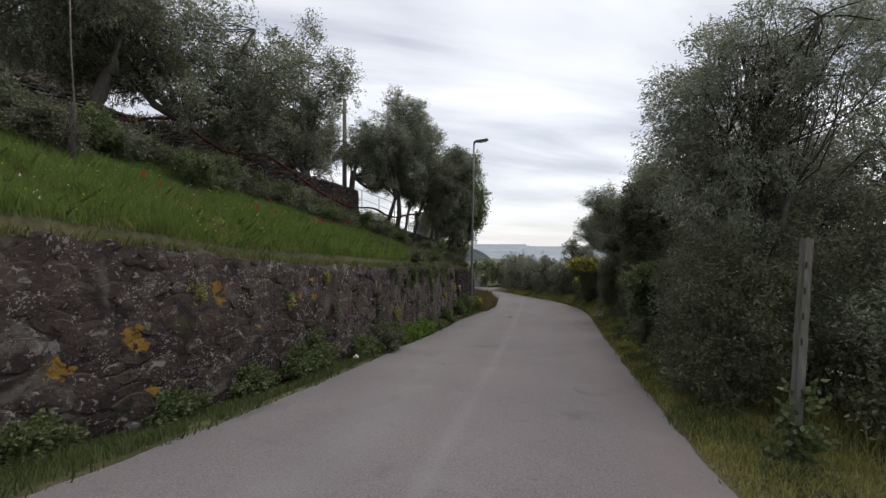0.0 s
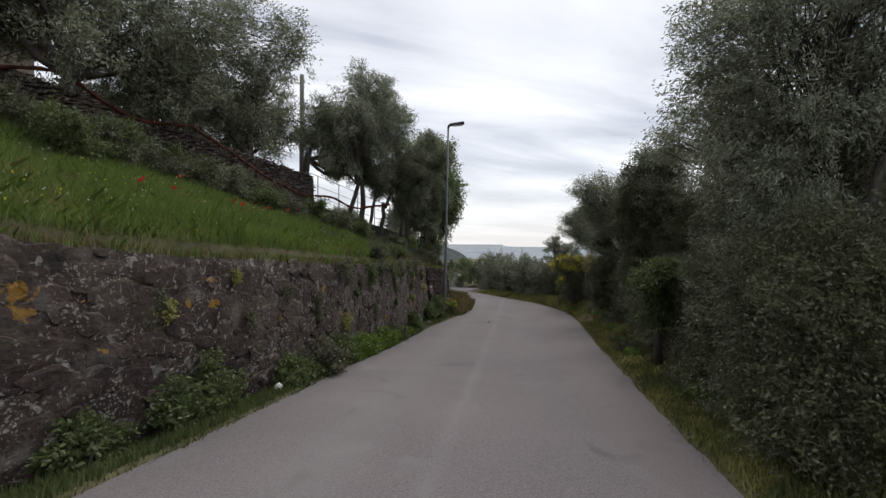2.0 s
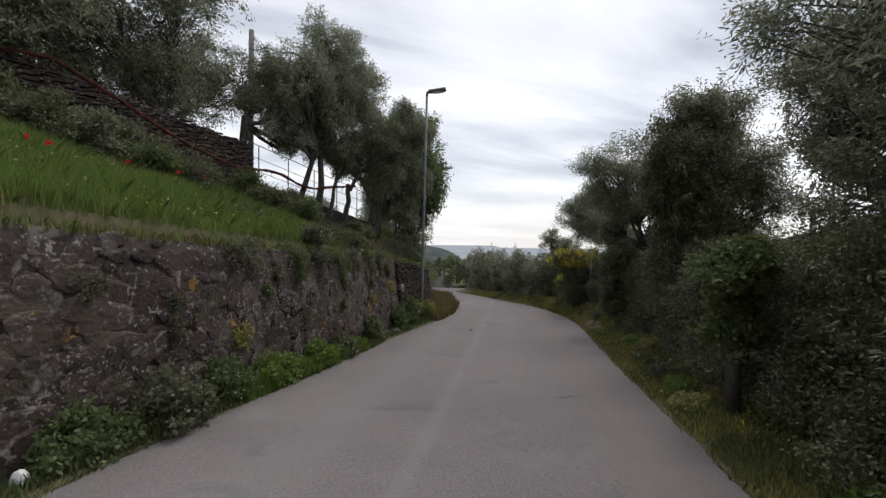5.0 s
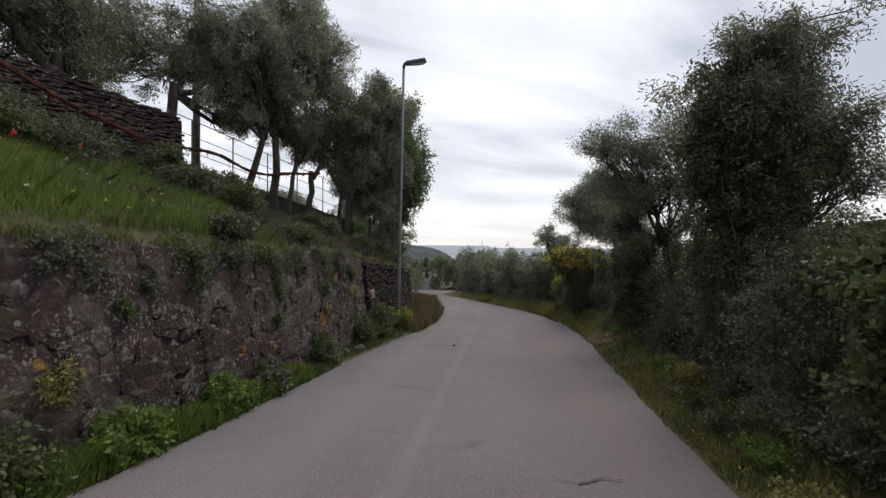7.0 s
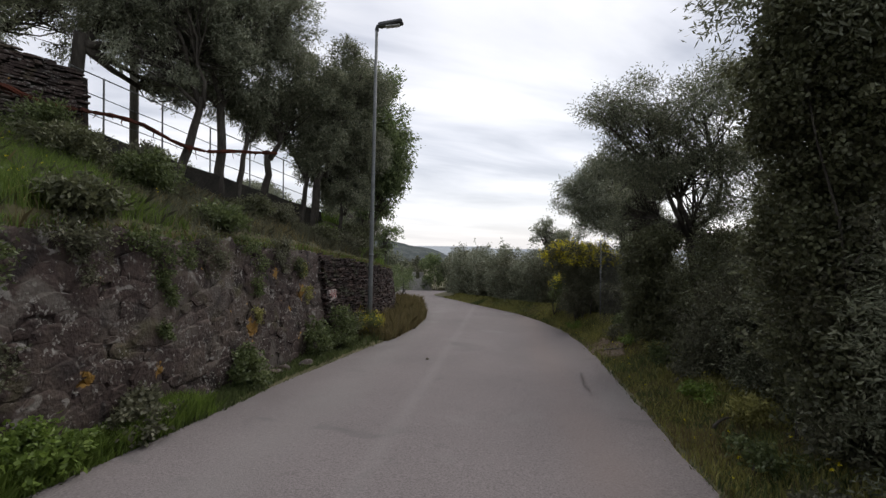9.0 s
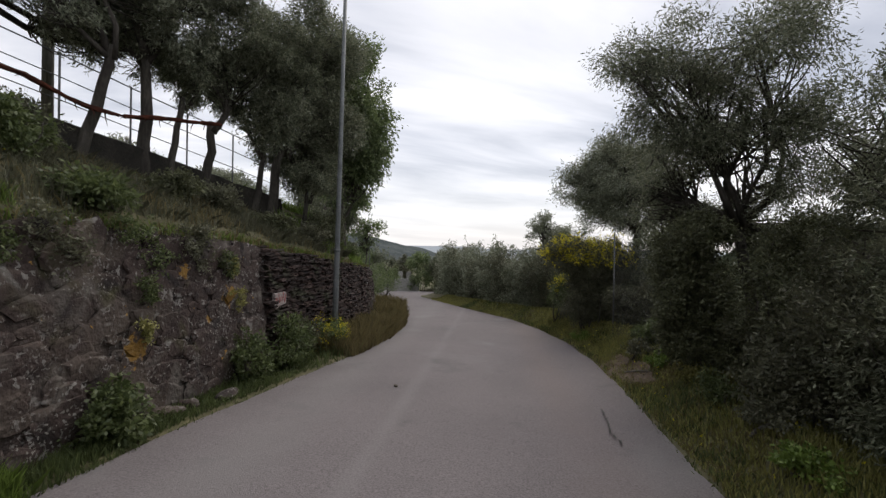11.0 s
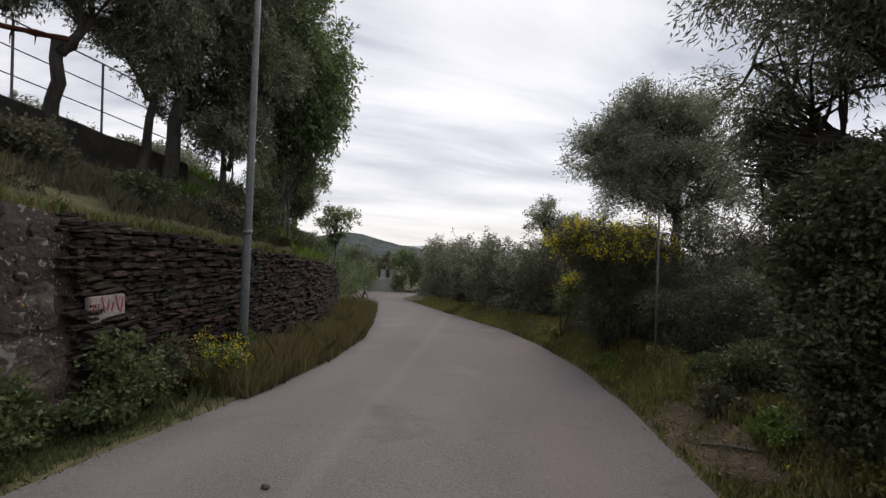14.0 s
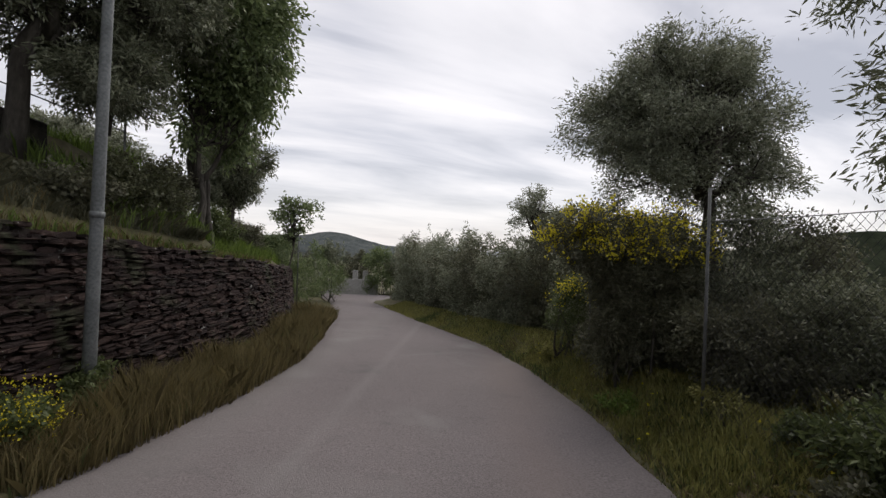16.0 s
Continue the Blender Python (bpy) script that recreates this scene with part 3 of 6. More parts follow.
# ------------------------------------------------------------ ground, road
def build_ground():
    ys = [-60, -30, -15, -8, -5] + [-4 + 0.5 * i for i in range(95)] + [45, 48, 52, 58, 66, 80, 100, 140, 200, 320, 500, 900, 1700, 3000, 4600]
    left = [-4200, -2000, -900, -400, -180, -90, -50, -32, -22, -16, -12.5, -10, -8.5, -7.5, -6.8, -6.1, -5.5, -4.9, -4.4, -3.9, -3.4, -3.0, -2.6, -2.2, -1.8,
            -1.45, -1.15, -0.9, -0.65, -0.42, -0.26]
    right = [-0.22, -0.05, 0.15, 0.35, 0.6, 0.9, 1.3]
    far = [0.02, 0.2, 0.4, 0.65, 0.95, 1.3, 1.7, 2.2, 2.8, 3.6, 4.6, 6, 8, 11, 15, 22, 32, 50, 90, 160, 300, 600, 1300, 2600, 4400]
    verts, faces = [], []
    for y in ys:
        xw, xl, xr = wall_x(y), left_edge(y), right_edge(y)
        row = [xw + o for o in left] + [min(xw + o, xl - 0.02) for o in right] + [xl + (xr - xl) * k for k in (0.02, 0.3, 0.7, 0.98)] + [xr + o for o in far]
        for x in row:
            verts.append((x, y, ground_z(x, y)))
    n = len(left) + len(right) + 4 + len(far)
    for j in range(len(ys) - 1):
        for i in range(n - 1):
            faces.append((j * n + i, j * n + i + 1, (j + 1) * n + i + 1, (j + 1) * n + i))
    ob = new("ground", mesh_from("ground", verts, faces, M_EARTH, True))
    # far faces get the plain's colour, which has the haze painted in
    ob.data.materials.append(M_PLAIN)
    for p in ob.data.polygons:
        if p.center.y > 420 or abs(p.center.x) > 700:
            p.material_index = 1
    tagged(ob, "grassy earth bank, verge and valley slope", "ground", kind="structure")


def build_road():
    ys = [-60, -40, -20, -10] + [-6 + 0.25 * i for i in range(187)]
    cols = 14
    verts, faces = [], []
    for j, y in enumerate(ys):
        a, b = left_edge(y), right_edge(y)
        a += 0.05 * noise.noise((y * 1.7, 0, 5)) + 0.03 * noise.noise((y * 6, 0, 2))
        b += 0.05 * noise.noise((y * 1.7, 9, 5)) + 0.03 * noise.noise((y * 6, 4, 2))
        for i in range(cols + 1):
            k = i / cols
            edge = -0.06 if i in (0, cols) else 0.0
            kk = 0.012 if i == 1 else 0.988 if i == cols - 1 else k
            verts.append((a + (b - a) * kk if 0 < i < cols else (a - 0.04 if i == 0 else b + 0.04), y, road_z(y) + 0.035 * math.sin(math.pi * k) * 0.6 + edge))
    for j in range(len(ys) - 1):
        for i in range(cols):
            o = j * (cols + 1) + i
            faces.append((o, o + 1, o + cols + 2, o + cols + 1))
    tagged(new("road", mesh_from("road", verts, faces, M_ASPHALT, True)), "narrow worn grey asphalt lane without markings", "road", kind="structure")


build_ground()
build_road()


# ------------------------------------------------------------ retaining wall
def build_wall():
    root = tagged(new("wall_retaining"), "old rubble stone retaining wall with lichen, ending in dry-laid slate", "wall", kind="structure")
    ys = [-14 + 0.25 * i for i in range(190)]
    zs = [0, 0.2, 0.4, 0.6, 0.8, 1.0]
    verts, faces = [], []
    for y in ys:
        b, t = road_z(y) - 0.75, wall_top(y)
        for k in zs:
            z = b + (t - b) * k
            verts.append((face_x(y, z) - 0.012 + 0.03 * noise.noise((y * 2, z * 2, 1)), y, z + (0.04 * noise.noise((y * 1.5, 0, 8)) if k == 1 else 0)))
        verts.append((face_x(y, t) - 0.40, y, t - 0.03))
        verts.append((face_x(y, t) - 0.45, y, b))
    n = len(zs) + 2
    for j in range(len(ys) - 1):
        for i in range(n - 1):
            faces.append((j * n + i, (j + 1) * n + i, (j + 1) * n + i + 1, j * n + i + 1))
    core = new("core", mesh_from("core", verts, faces, M_MORTAR, True))
    core.parent = root
    return root


def stone_mesh(rng, name, mat, flat=False):
    """One rough stone face, unit size, bulging towards +x."""
    n = 9
    verts, faces = [], []
    ang = [2 * math.pi * (i + rng.uniform(-0.25, 0.25)) / n for i in range(n)]
    power = 9.0 if flat else rng.uniform(2.2, 3.4)
    for depth, k in (((-0.6, 0.5), (0.75, 0.5), (0.95, 0.47)) if flat else ((-0.6, 0.5), (0.35, 0.5), (0.9, 0.40))):
        for a in ang:
            c, s = math.cos(a), math.sin(a)
            r = 1 / (abs(c) ** power + abs(s) ** power) ** (1 / power)
            j = 1 + (rng.uniform(-0.22, 0.06) if flat else rng.uniform(-0.24, 0.10))
            verts.append((depth + rng.uniform(-0.12, 0.12), c * r * k * j, s * r * k * j))
    verts.append((1.0 + rng.uniform(-0.2, 0.1), rng.uniform(-0.1, 0.1), rng.uniform(-0.1, 0.1)))
    for ring in (0, 1):
        for i in range(n):
            o = ring * n
            faces.append((o + i, o + (i + 1) % n, o + n + (i + 1) % n, o + n + i))
    for i in range(n):
        faces.append((2 * n + i, 2 * n + (i + 1) % n, 3 * n))
    return mesh_from(name, verts, faces, mat, False)


def lay_stones(root):
    """Rubble courses from y=-3 to 18; thin slates from 18 on. The nearest 300 of each are single pieces, the rest joined."""
    rng = np.random.default_rng(11)
    rubble = [stone_mesh(rng, "stone", M_STONE) for _ in range(14)]
    slates = [stone_mesh(rng, "slate", M_SLATE_ONE, True) for _ in range(10)]
    joined = {0: [], 1: []}
    counts = [0, 0]

    def put(kind, y, z, w, h, proud):
        x = face_x(y, z)
        ty = math.atan2(wall_x(y + 0.3) - wall_x(y - 0.3), 0.6)
        m = Matrix.Translation((x, y, z)) @ Matrix.Rotation(-ty, 4, "Z") @ Matrix.Rotation(rng.normal() * (0.30 if kind == 0 else 0.05), 4, "X") \
            @ Matrix.Diagonal((proud, w, h, 1))
        me = (rubble if kind == 0 else slates)[int(rng.integers(14 if kind == 0 else 10))]
        near = (3.0 < y < 13.2) if kind == 0 else (18.5 < y < 21.5 and w > 0.17)
        if near and counts[kind] < 300:
            counts[kind] += 1
            ob = new("stone" if kind == 0 else "slate", me)
            ob.parent, ob.matrix_basis = root, m
        else:
            joined[kind].append((me, m))

    # rubble: stones of all sizes pushed together without courses
    row, z_off = 0, -0.40
    while z_off < 2.35:
        y = -3.0 + (0.13 if row % 2 else 0) + rng.uniform(0, 0.1)
        while y < 18.5:
            z = road_z(y) * 0.55 + 0.45 * (wall_top(y) - 1.75) + z_off + rng.normal() * 0.05
            w = rng.choice([0.16, 0.24, 0.32, 0.46]) * rng.uniform(0.8, 1.25)
            h = min(w * rng.uniform(0.45, 0.95), 0.30)
            if z + h / 2 < wall_top(y) + 0.04 and z > road_z(y) - 0.6 and y + w < 18.65:
                put(0, y + rng.normal() * 0.04, z, w * 1.12, h * 1.12, rng.uniform(0.006, 0.040))
            y += w * 0.80
        z_off += 0.155
        row += 1
    # slates: thin courses
    z_off = -0.35
    while z_off < 2.2:
        h = rng.choice([0.022, 0.030, 0.038, 0.052]) * rng.uniform(0.85, 1.2)
        y = 18.4 + rng.uniform(0, 0.2)
        while y < 34:
            w = rng.choice([0.08, 0.13, 0.2, 0.32]) * rng.uniform(0.8, 1.25)
            z = road_z(y) + z_off + rng.normal() * 0.006 + 0.02 * math.sin(y * 1.7 + z_off * 3)
            if z + h / 2 < wall_top(y) + rng.uniform(-0.02, 0.05) and rng.random() > 0.04:
                put(1, y + w / 2, z, w * 0.98, h * rng.uniform(0.8, 1.15), rng.uniform(0.015, 0.10))
            y += w
        z_off += h
    for kind, name, mat in ((0, "further_stones", M_STONE), (1, "further_slates", M_SLATE)):
        vs, fs = [], []
        for me, m in joined[kind]:
            o = len(vs)
            vs += [m @ v.co for v in me.vertices]
            fs += [tuple(i + o for i in p.vertices) for p in me.polygons]
        ob = new(name, mesh_from(name, vs, fs, mat))
        ob.parent = root
        tagged(ob, kind="stuff")


WALL = build_wall()


# ------------------------------------------------------------ low wall, fence and terrace above the bank
def build_low_wall():
    verts, faces = [], []
    ys = [2 + 0.4 * i for i in range(52)]
    for y in ys:
        x, z = low_wall_x(y), low_wall_z(y)
        t = z + 0.42 + 0.03 * noise.noise((y * 2, 0, 0))
        for dx, zz in ((0.02, z - 0.4), (0.0, z), (-0.02, t - 0.03), (-0.06, t), (-0.28, t), (-0.30, z - 0.4)):
            verts.append((x + dx + 0.025 * noise.noise((y * 3, zz * 3, 2)), y, zz))
    n = 6
    for j in range(len(ys) - 1):
        for i in range(n - 1):
            faces.append((j * n + i, (j + 1) * n + i, (j + 1) * n + i + 1, j * n + i + 1))
    ob = new("wall_low", mesh_from("wall_low", verts, faces, M_KERB))
    tagged(ob, "low dark stone kerb wall along the terrace edge", "wall", kind="structure")


build_low_wall()


def lamp_post():
    base = (-2.02, 21.0, ground_z(-2.02, 21.0))
    root = thing("street_lamp", "tall grey galvanised street lamp beside the slate wall", "street lamp", base)
    x, y, z = base
    top = 5.98
    zs = [z - 0.2, z + 0.9, z + 2.6, z + 4.6, top - 0.05]
    child("pole", mesh_from("pole", *tube([(x + 0.017 * (q - z), y, q) for q in zs], [0.062, 0.060, 0.053, 0.045, 0.037], 16), M_STEEL, True), root)
    child("collar", mesh_from("collar", *tube([(x + 0.033, y, z + 1.92), (x + 0.034, y, z + 1.98)], [0.064, 0.064], 16), M_STEEL, True), root, "clamped joint ring")
    xt = x + 0.017 * (top - z)
    child("arm", mesh_from("arm", *tube([(xt, y, top - 0.12), (xt + 0.02, y, top), (xt + 0.16, y, top + 0.03)], [0.05, 0.05, 0.04], 10), M_LAMPGREY, True), root)
    bm = bmesh.new()
    bmesh.ops.create_cube(bm, size=1)
    for v in bm.verts:
        k = v.co.x + 0.5
        v.co = (v.co.x * 0.62, v.co.y * (0.20 + 0.08 * k), v.co.z * (0.10 - 0.02 * k) + (0.02 * k))
    bmesh.ops.bevel(bm, geom=bm.edges[:], offset=0.022, segments=2, affect="EDGES")
    me = bpy.data.meshes.new("head")
    bm.to_mesh(me)
    bm.free()
    me.materials.append(M_LAMPGREY)
    head = child("head", me, root, "flat dark grey lamp head")
    head.matrix_basis = Matrix.Translation((xt + 0.36, y, top + 0.045)) @ Matrix.Rotation(radians(-5), 4, "Y")
    lens = child("lens", mesh_from("lens", [(-0.18, -0.08, 0), (0.2, -0.08, 0), (0.2, 0.08, 0), (-0.18, 0.08, 0), (-0.16, -0.07, -0.02), (0.18, -0.07, -0.02), (0.18, 0.07, -0.02), (-0.16, 0.07, -0.02)],
                 [(0, 1, 5, 4), (1, 2, 6, 5), (2, 3, 7, 6), (3, 0, 4, 7), (4, 5, 6, 7)], M_GLASS), root, "pale lens")
    lens.matrix_basis = Matrix.Translation((xt + 0.40, y, top - 0.003)) @ Matrix.Rotation(radians(-5), 4, "Y")
    lens.parent, lens.matrix_parent_inverse = head, head.matrix_basis.inverted()


lamp_post()

# ------------------------------------------------------------ trees on the bank and terrace
def g(x, y, dz=0.0):
    return (x, y, ground_z(x, y) + dz)


tree("olive_tree", "large old olive tree with dark trunk above the bank", g(-8.96, 10.61), (-8.91, 10.77, 4.82),
     [((-8.91, 12.46, 6.91), (2.8, 2.2, 2.3)), ((-10.83, 10.39, 7.36), (3.0, 2.2, 2.1)), ((-7.4, 15.2, 7.1), (1.7, 1.6, 2.3)), ((-11.64, 9.04, 5.64), (2.0, 1.5, 2.0)),
      ((-8.2, 12.21, 5.27), (1.6, 1.4, 1.2)), ((-7.75, 9.51, 4.77), (1.0, 0.9, 0.7)), ((-9.89, 10.07, 6.08), (1.4, 1.2, 1.0)), ((-11.57, 11.15, 6.41), (1.5, 1.2, 1.1)), ((-9.72, 8.75, 7.78), (2.0, 1.8, 1.5))],
     108000, M_OLIVE_DK, 21, girth=0.24, per=24, leaf=(0.12, 0.032), spread=0.24)
tree("olive_tree", "leaning old olive tree above the bank", g(-9.72, 8.28), (-9.16, 8.9, 5.38),
     [((-10.54, 7.73, 6.52), (1.8, 1.6, 1.5)), ((-8.9, 8.22, 6.97), (1.6, 1.4, 1.2))], 30000, M_OLIVE_DK, 41, girth=0.19, per=22, leaf=(0.11, 0.03), spread=0.22)
tree("olive_tree", "olive tree leaning over the terrace wall", g(-7.69, 15.2), (-7.43, 15.28, 3.88),
     [((-7.1, 15.24, 5.82), (1.2, 1.1, 1.3)), ((-7.44, 15.25, 4.36), (1.6, 1.3, 1.1)), ((-8, 12.25, 4.8), (1.6, 1.5, 1.3)), ((-8.35, 13.8, 6.32), (1.6, 1.5, 1.4))],
     40000, M_OLIVE_DK, 22, girth=0.16, per=24, leaf=(0.10, 0.026), spread=0.2)
ROW = "olive trees along the low wall"
tree("olive_tree", "slender olive tree rising from the bank", g(-5.51, 18.38), (-4.9, 18.42, 3.4),
     [((-5.63, 17.44, 4.85), (0.95, 1.0, 1.2)), ((-5.53, 17.86, 3.88), (0.8, 0.8, 0.5)), ((-5.07, 17.83, 5.67), (0.9, 0.9, 0.9))], 22000, M_OLIVE, 23, girth=0.10, per=22, leaf=(0.09, 0.022), group=ROW, shell=0.4)
tree("olive_tree", "round-crowned olive tree rising from the bank", g(-5.15, 19.41), (-5.09, 19.36, 3.73),
     [((-4.71, 19.38, 5.14), (1.7, 1.5, 1.6)), ((-5.68, 19.1, 3.92), (0.9, 0.9, 0.55)), ((-5.15, 19.32, 6.56), (1.3, 1.2, 1.4)), ((-4.34, 19.87, 6.07), (1.3, 1.2, 1.2)), ((-4.05, 20.1, 5.5), (1.15, 1.1, 1.1)), ((-4.7, 19.6, 7.2), (0.9, 0.9, 0.9))], 76000, M_OLIVE, 24, girth=0.12, per=24, leaf=(0.09, 0.023), group=ROW)
tree("olive_tree", "thin-stemmed olive tree beside the low wall", g(-4.98, 19.86), (-4.69, 19.86, 3.04),
     [((-4.61, 20.17, 3.75), (0.7, 0.8, 0.7))], 9000, M_OLIVE_DK, 42, girth=0.075, per=22, leaf=(0.085, 0.02), group=ROW, twigs=90)
tree("olive_tree", "olive tree with forked trunk beside the low wall", g(-4.7, 20.55), (-4.55, 20.55, 2.75),
     [((-3.83, 20.83, 4.48), (1.2, 1.2, 1.1)), ((-4.51, 20.18, 3.65), (0.7, 0.8, 0.7))], 30000, M_OLIVE_DK, 25, girth=0.11, per=22, leaf=(0.09, 0.022), group=ROW)
tree("olive_tree", "dense olive tree at the end of the bank", g(-4, 22.12), (-3.66, 22.15, 2.58),
     [((-3.22, 22, 4.11), (1.5, 1.4, 1.9)), ((-4.02, 21.81, 2.78), (0.8, 0.8, 0.6)), ((-3.41, 22.71, 2.08), (0.8, 0.8, 0.6)), ((-3.52, 22.6, 3), (1.1, 1.1, 1.0)), ((-2.91, 23.04, 3.42), (1.1, 1.0, 1.3)), ((-2.75, 22.4, 4.7), (1.0, 1.0, 1.2))], 88000, M_OLIVE_DK, 26, girth=0.13, per=24, leaf=(0.09, 0.023), group=ROW)
tree("ash_tree", "leafy young ash tree with several thin stems", g(-3.08, 24.3), (-2.99, 24.35, 1.06),
     [((-2.44, 24.72, 3.87), (1.1, 1.0, 2.3)), ((-3.23, 24.13, 4.48), (1.3, 1.2, 2.1)), ((-2.38, 24.61, 2.62), (0.75, 0.8, 1.1)), ((-3.11, 24.51, 2.3), (1.0, 1.0, 1.1))], 50000, M_ASH, 27,
     girth=0.10, per=16, leaf=(0.12, 0.045), spread=0.2, category="ash tree", stems=4, shell=0.35, droop=0.5, rough=0.6)
tree("olive_tree", "olive tree beyond the slate wall", g(-6.12, 31.13), (-6.04, 31.29, 1.39),
     [((-5.95, 31.13, 2.79), (1.0, 1.0, 1.5)), ((-6.91, 31.84, 2.36), (1.0, 1.0, 1.1)), ((-5.19, 28.93, 1.38), (0.8, 0.9, 0.9))], 30000, M_OLIVE_DK, 28, girth=0.12, leaf=(0.11, 0.03))
tree("olive_tree", "dark young olive tree on the bank above the slate wall", g(-3.8, 26.83), (-3.71, 26.92, 0.8),
     [((-3.67, 26.98, 1.8), (0.7, 0.8, 1.05)), ((-4.13, 26.84, 1.06), (0.7, 0.7, 0.6))], 26000, M_OLIVE_DK, 46, girth=0.08, leaf=(0.085, 0.024))
tree("sapling", "thin pale green sapling beside the bend", g(-4.08, 31.24), (-4.05, 31.67, 0.12),
     [((-3.95, 31.76, 0.92), (0.95, 0.8, 0.65)), ((-4.21, 31.69, 0.22), (0.6, 0.6, 0.5))], 3000, M_ASH, 29, girth=0.035, per=9, leaf=(0.10, 0.045), category="sapling", spread=0.13, shell=0.2, rough=0.7, twigs=70)
for k, (x, y, r, h) in enumerate([(-13.23, 28.19, 1.4, 3.4), (-10.13, 30.87, 1.2, 2.9), (-16.32, 31.89, 1.6, 4.2), (-9.01, 27.85, 0.9, 2.6), (-18.67, 25.81, 1.8, 5.5), (-16.16, 20.15, 1.6, 5.6)]):
    tree("olive_tree", "distant grey-green olive tree on the terrace", g(x, y), (x, y, h - 0.5),
         [((x, y, h), (r, r, r * 0.65)), ((x + r * 0.6, y, h - 0.4), (r * 0.7, r * 0.7, r * 0.5))], 9000, M_OLIVE, 50 + k, girth=0.12, per=18, leaf=(0.14, 0.045), spread=0.2, twigs=15,
         group="olive trees on the far terrace")

tree("olive_tree", "old olive tree shading the upper bank", g(-6.52, 16.86), (-6.28, 17.01, 4.14),
     [((-5.9, 17.9, 5.3), (1.2, 1.2, 1.1)), ((-5.5, 18.6, 4.9), (1.1, 1.1, 0.9)), ((-5.0, 19.1, 4.5), (1.1, 1.0, 0.7)), ((-5.6, 20.4, 4.0), (0.7, 0.7, 0.55)), ((-6.4, 19.9, 4.3), (0.7, 0.7, 0.55))], 44000, M_OLIVE_DK, 43, girth=0.14, per=22, leaf=(0.09, 0.023), twigs=80)
tree("olive_tree", "spreading olive tree on the terrace behind the wall", g(-9.04, 16.44), (-8.79, 16.63, 3.93),
     [((-8.6, 16.36, 4.8), (1.5, 1.3, 1.1)), ((-7.68, 18.53, 5.31), (1.2, 1.0, 1.0)), ((-8.2, 17.2, 5.6), (1.1, 1.0, 0.9)), ((-8.61, 13.11, 4.26), (1.6, 1.3, 0.9)), ((-9.53, 14.71, 5.21), (1.4, 1.3, 1.1)), ((-9.4, 19.4, 6.7), (1.3, 1.2, 1.1)), ((-10.5, 18.6, 6.1), (1.2, 1.1, 1.0))], 64000, M_OLIVE_DK, 49,
     girth=0.15, per=22, leaf=(0.10, 0.027), spread=0.2)
tree("olive_tree", "slim twin-stemmed olive tree by the fence", g(-4.19, 21.62), (-3.96, 21.7, 2.47),
     [((-4.34, 21.66, 3.69), (1.0, 0.9, 0.8))], 16000, M_OLIVE_DK, 44, girth=0.08, per=22, leaf=(0.085, 0.02), group=ROW, twigs=80)
tree("olive_tree", "low-hanging dark olive tree over the low wall", g(-3.4, 22.6), (-3.3, 22.6, 1.5),
     [((-3.0, 22.3, 1.9), (0.7, 0.7, 0.7)), ((-3.5, 22.9, 2.2), (0.8, 0.8, 0.7))], 15000, M_OLIVE_DK, 91, girth=0.07, per=20, leaf=(0.085, 0.022), group=ROW, twigs=70, shell=0.35)
for k, (x, y, r, top) in enumerate([(-7.4, 22.0, 0.7, 2.1), (-6.3, 23.4, 0.7, 1.95), (-5.4, 24.4, 0.8, 1.9)]):
    bush("terrace_shrub", "soft grey-green olive shrub behind the railing", [((x, y, top - 0.6), (r, r, 0.7)), ((x + 0.3, y, top - 1.1), (r, r, 0.6))], 8000, M_OLIVE, 930 + k, leaf=(0.09, 0.026), group="shrubs behind the railing")
tree("olive_tree", "dark olive tree further back on the terrace", g(-12.4, 13.2), (-12.3, 13.2, 4.6),
     [((-12.6, 13.3, 4.9), (1.5, 1.2, 0.7)), ((-11.0, 13.7, 4.8), (1.4, 1.2, 0.8))], 18000, M_OLIVE_DK, 92, girth=0.14, per=20, leaf=(0.12, 0.034), spread=0.22, twigs=40)
# ------------------------------------------------------------ trees and scrub on the valley side
tree("olive_tree", "broad olive tree lower down the valley slope", g(7.14, 8.52), (7.05, 8.42, 0.52),
     [((6.54, 7.9, 2.41), (1.6, 1.4, 1.6)), ((7.92, 8.13, 1.85), (1.6, 1.4, 1.6)), ((6.95, 6.92, 1.08), (1.2, 1.0, 1.0)), ((5.99, 9.16, 1.29), (1.2, 1.2, 1.2))], 40000, M_OLIVE_DK, 45, girth=0.14, leaf=(0.09, 0.024), spread=0.17)
tree("olive_tree", "dense dark olive tree among the roadside scrub", g(4.74, 9.85), (4.65, 9.71, 0.54),
     [((4.41, 9.45, 1.76), (0.85, 0.75, 0.9)), ((5.12, 9.6, 2.24), (0.9, 0.9, 1.0)), ((4.36, 9.4, 0.91), (0.8, 0.8, 0.7)), ((5.81, 9.94, 1.58), (0.9, 0.9, 1.0)), ((4.44, 9.48, 2.71), (0.75, 0.7, 0.55)), ((6.48, 10.05, 2.44), (1.0, 0.9, 1.0)), ((4.75, 11.3, 2.7), (0.9, 0.8, 0.9)), ((4.3, 10.7, 1.9), (0.7, 0.7, 0.7))],
     92000, M_OLIVE_DK, 36, girth=0.12, leaf=(0.075, 0.02), spread=0.15)
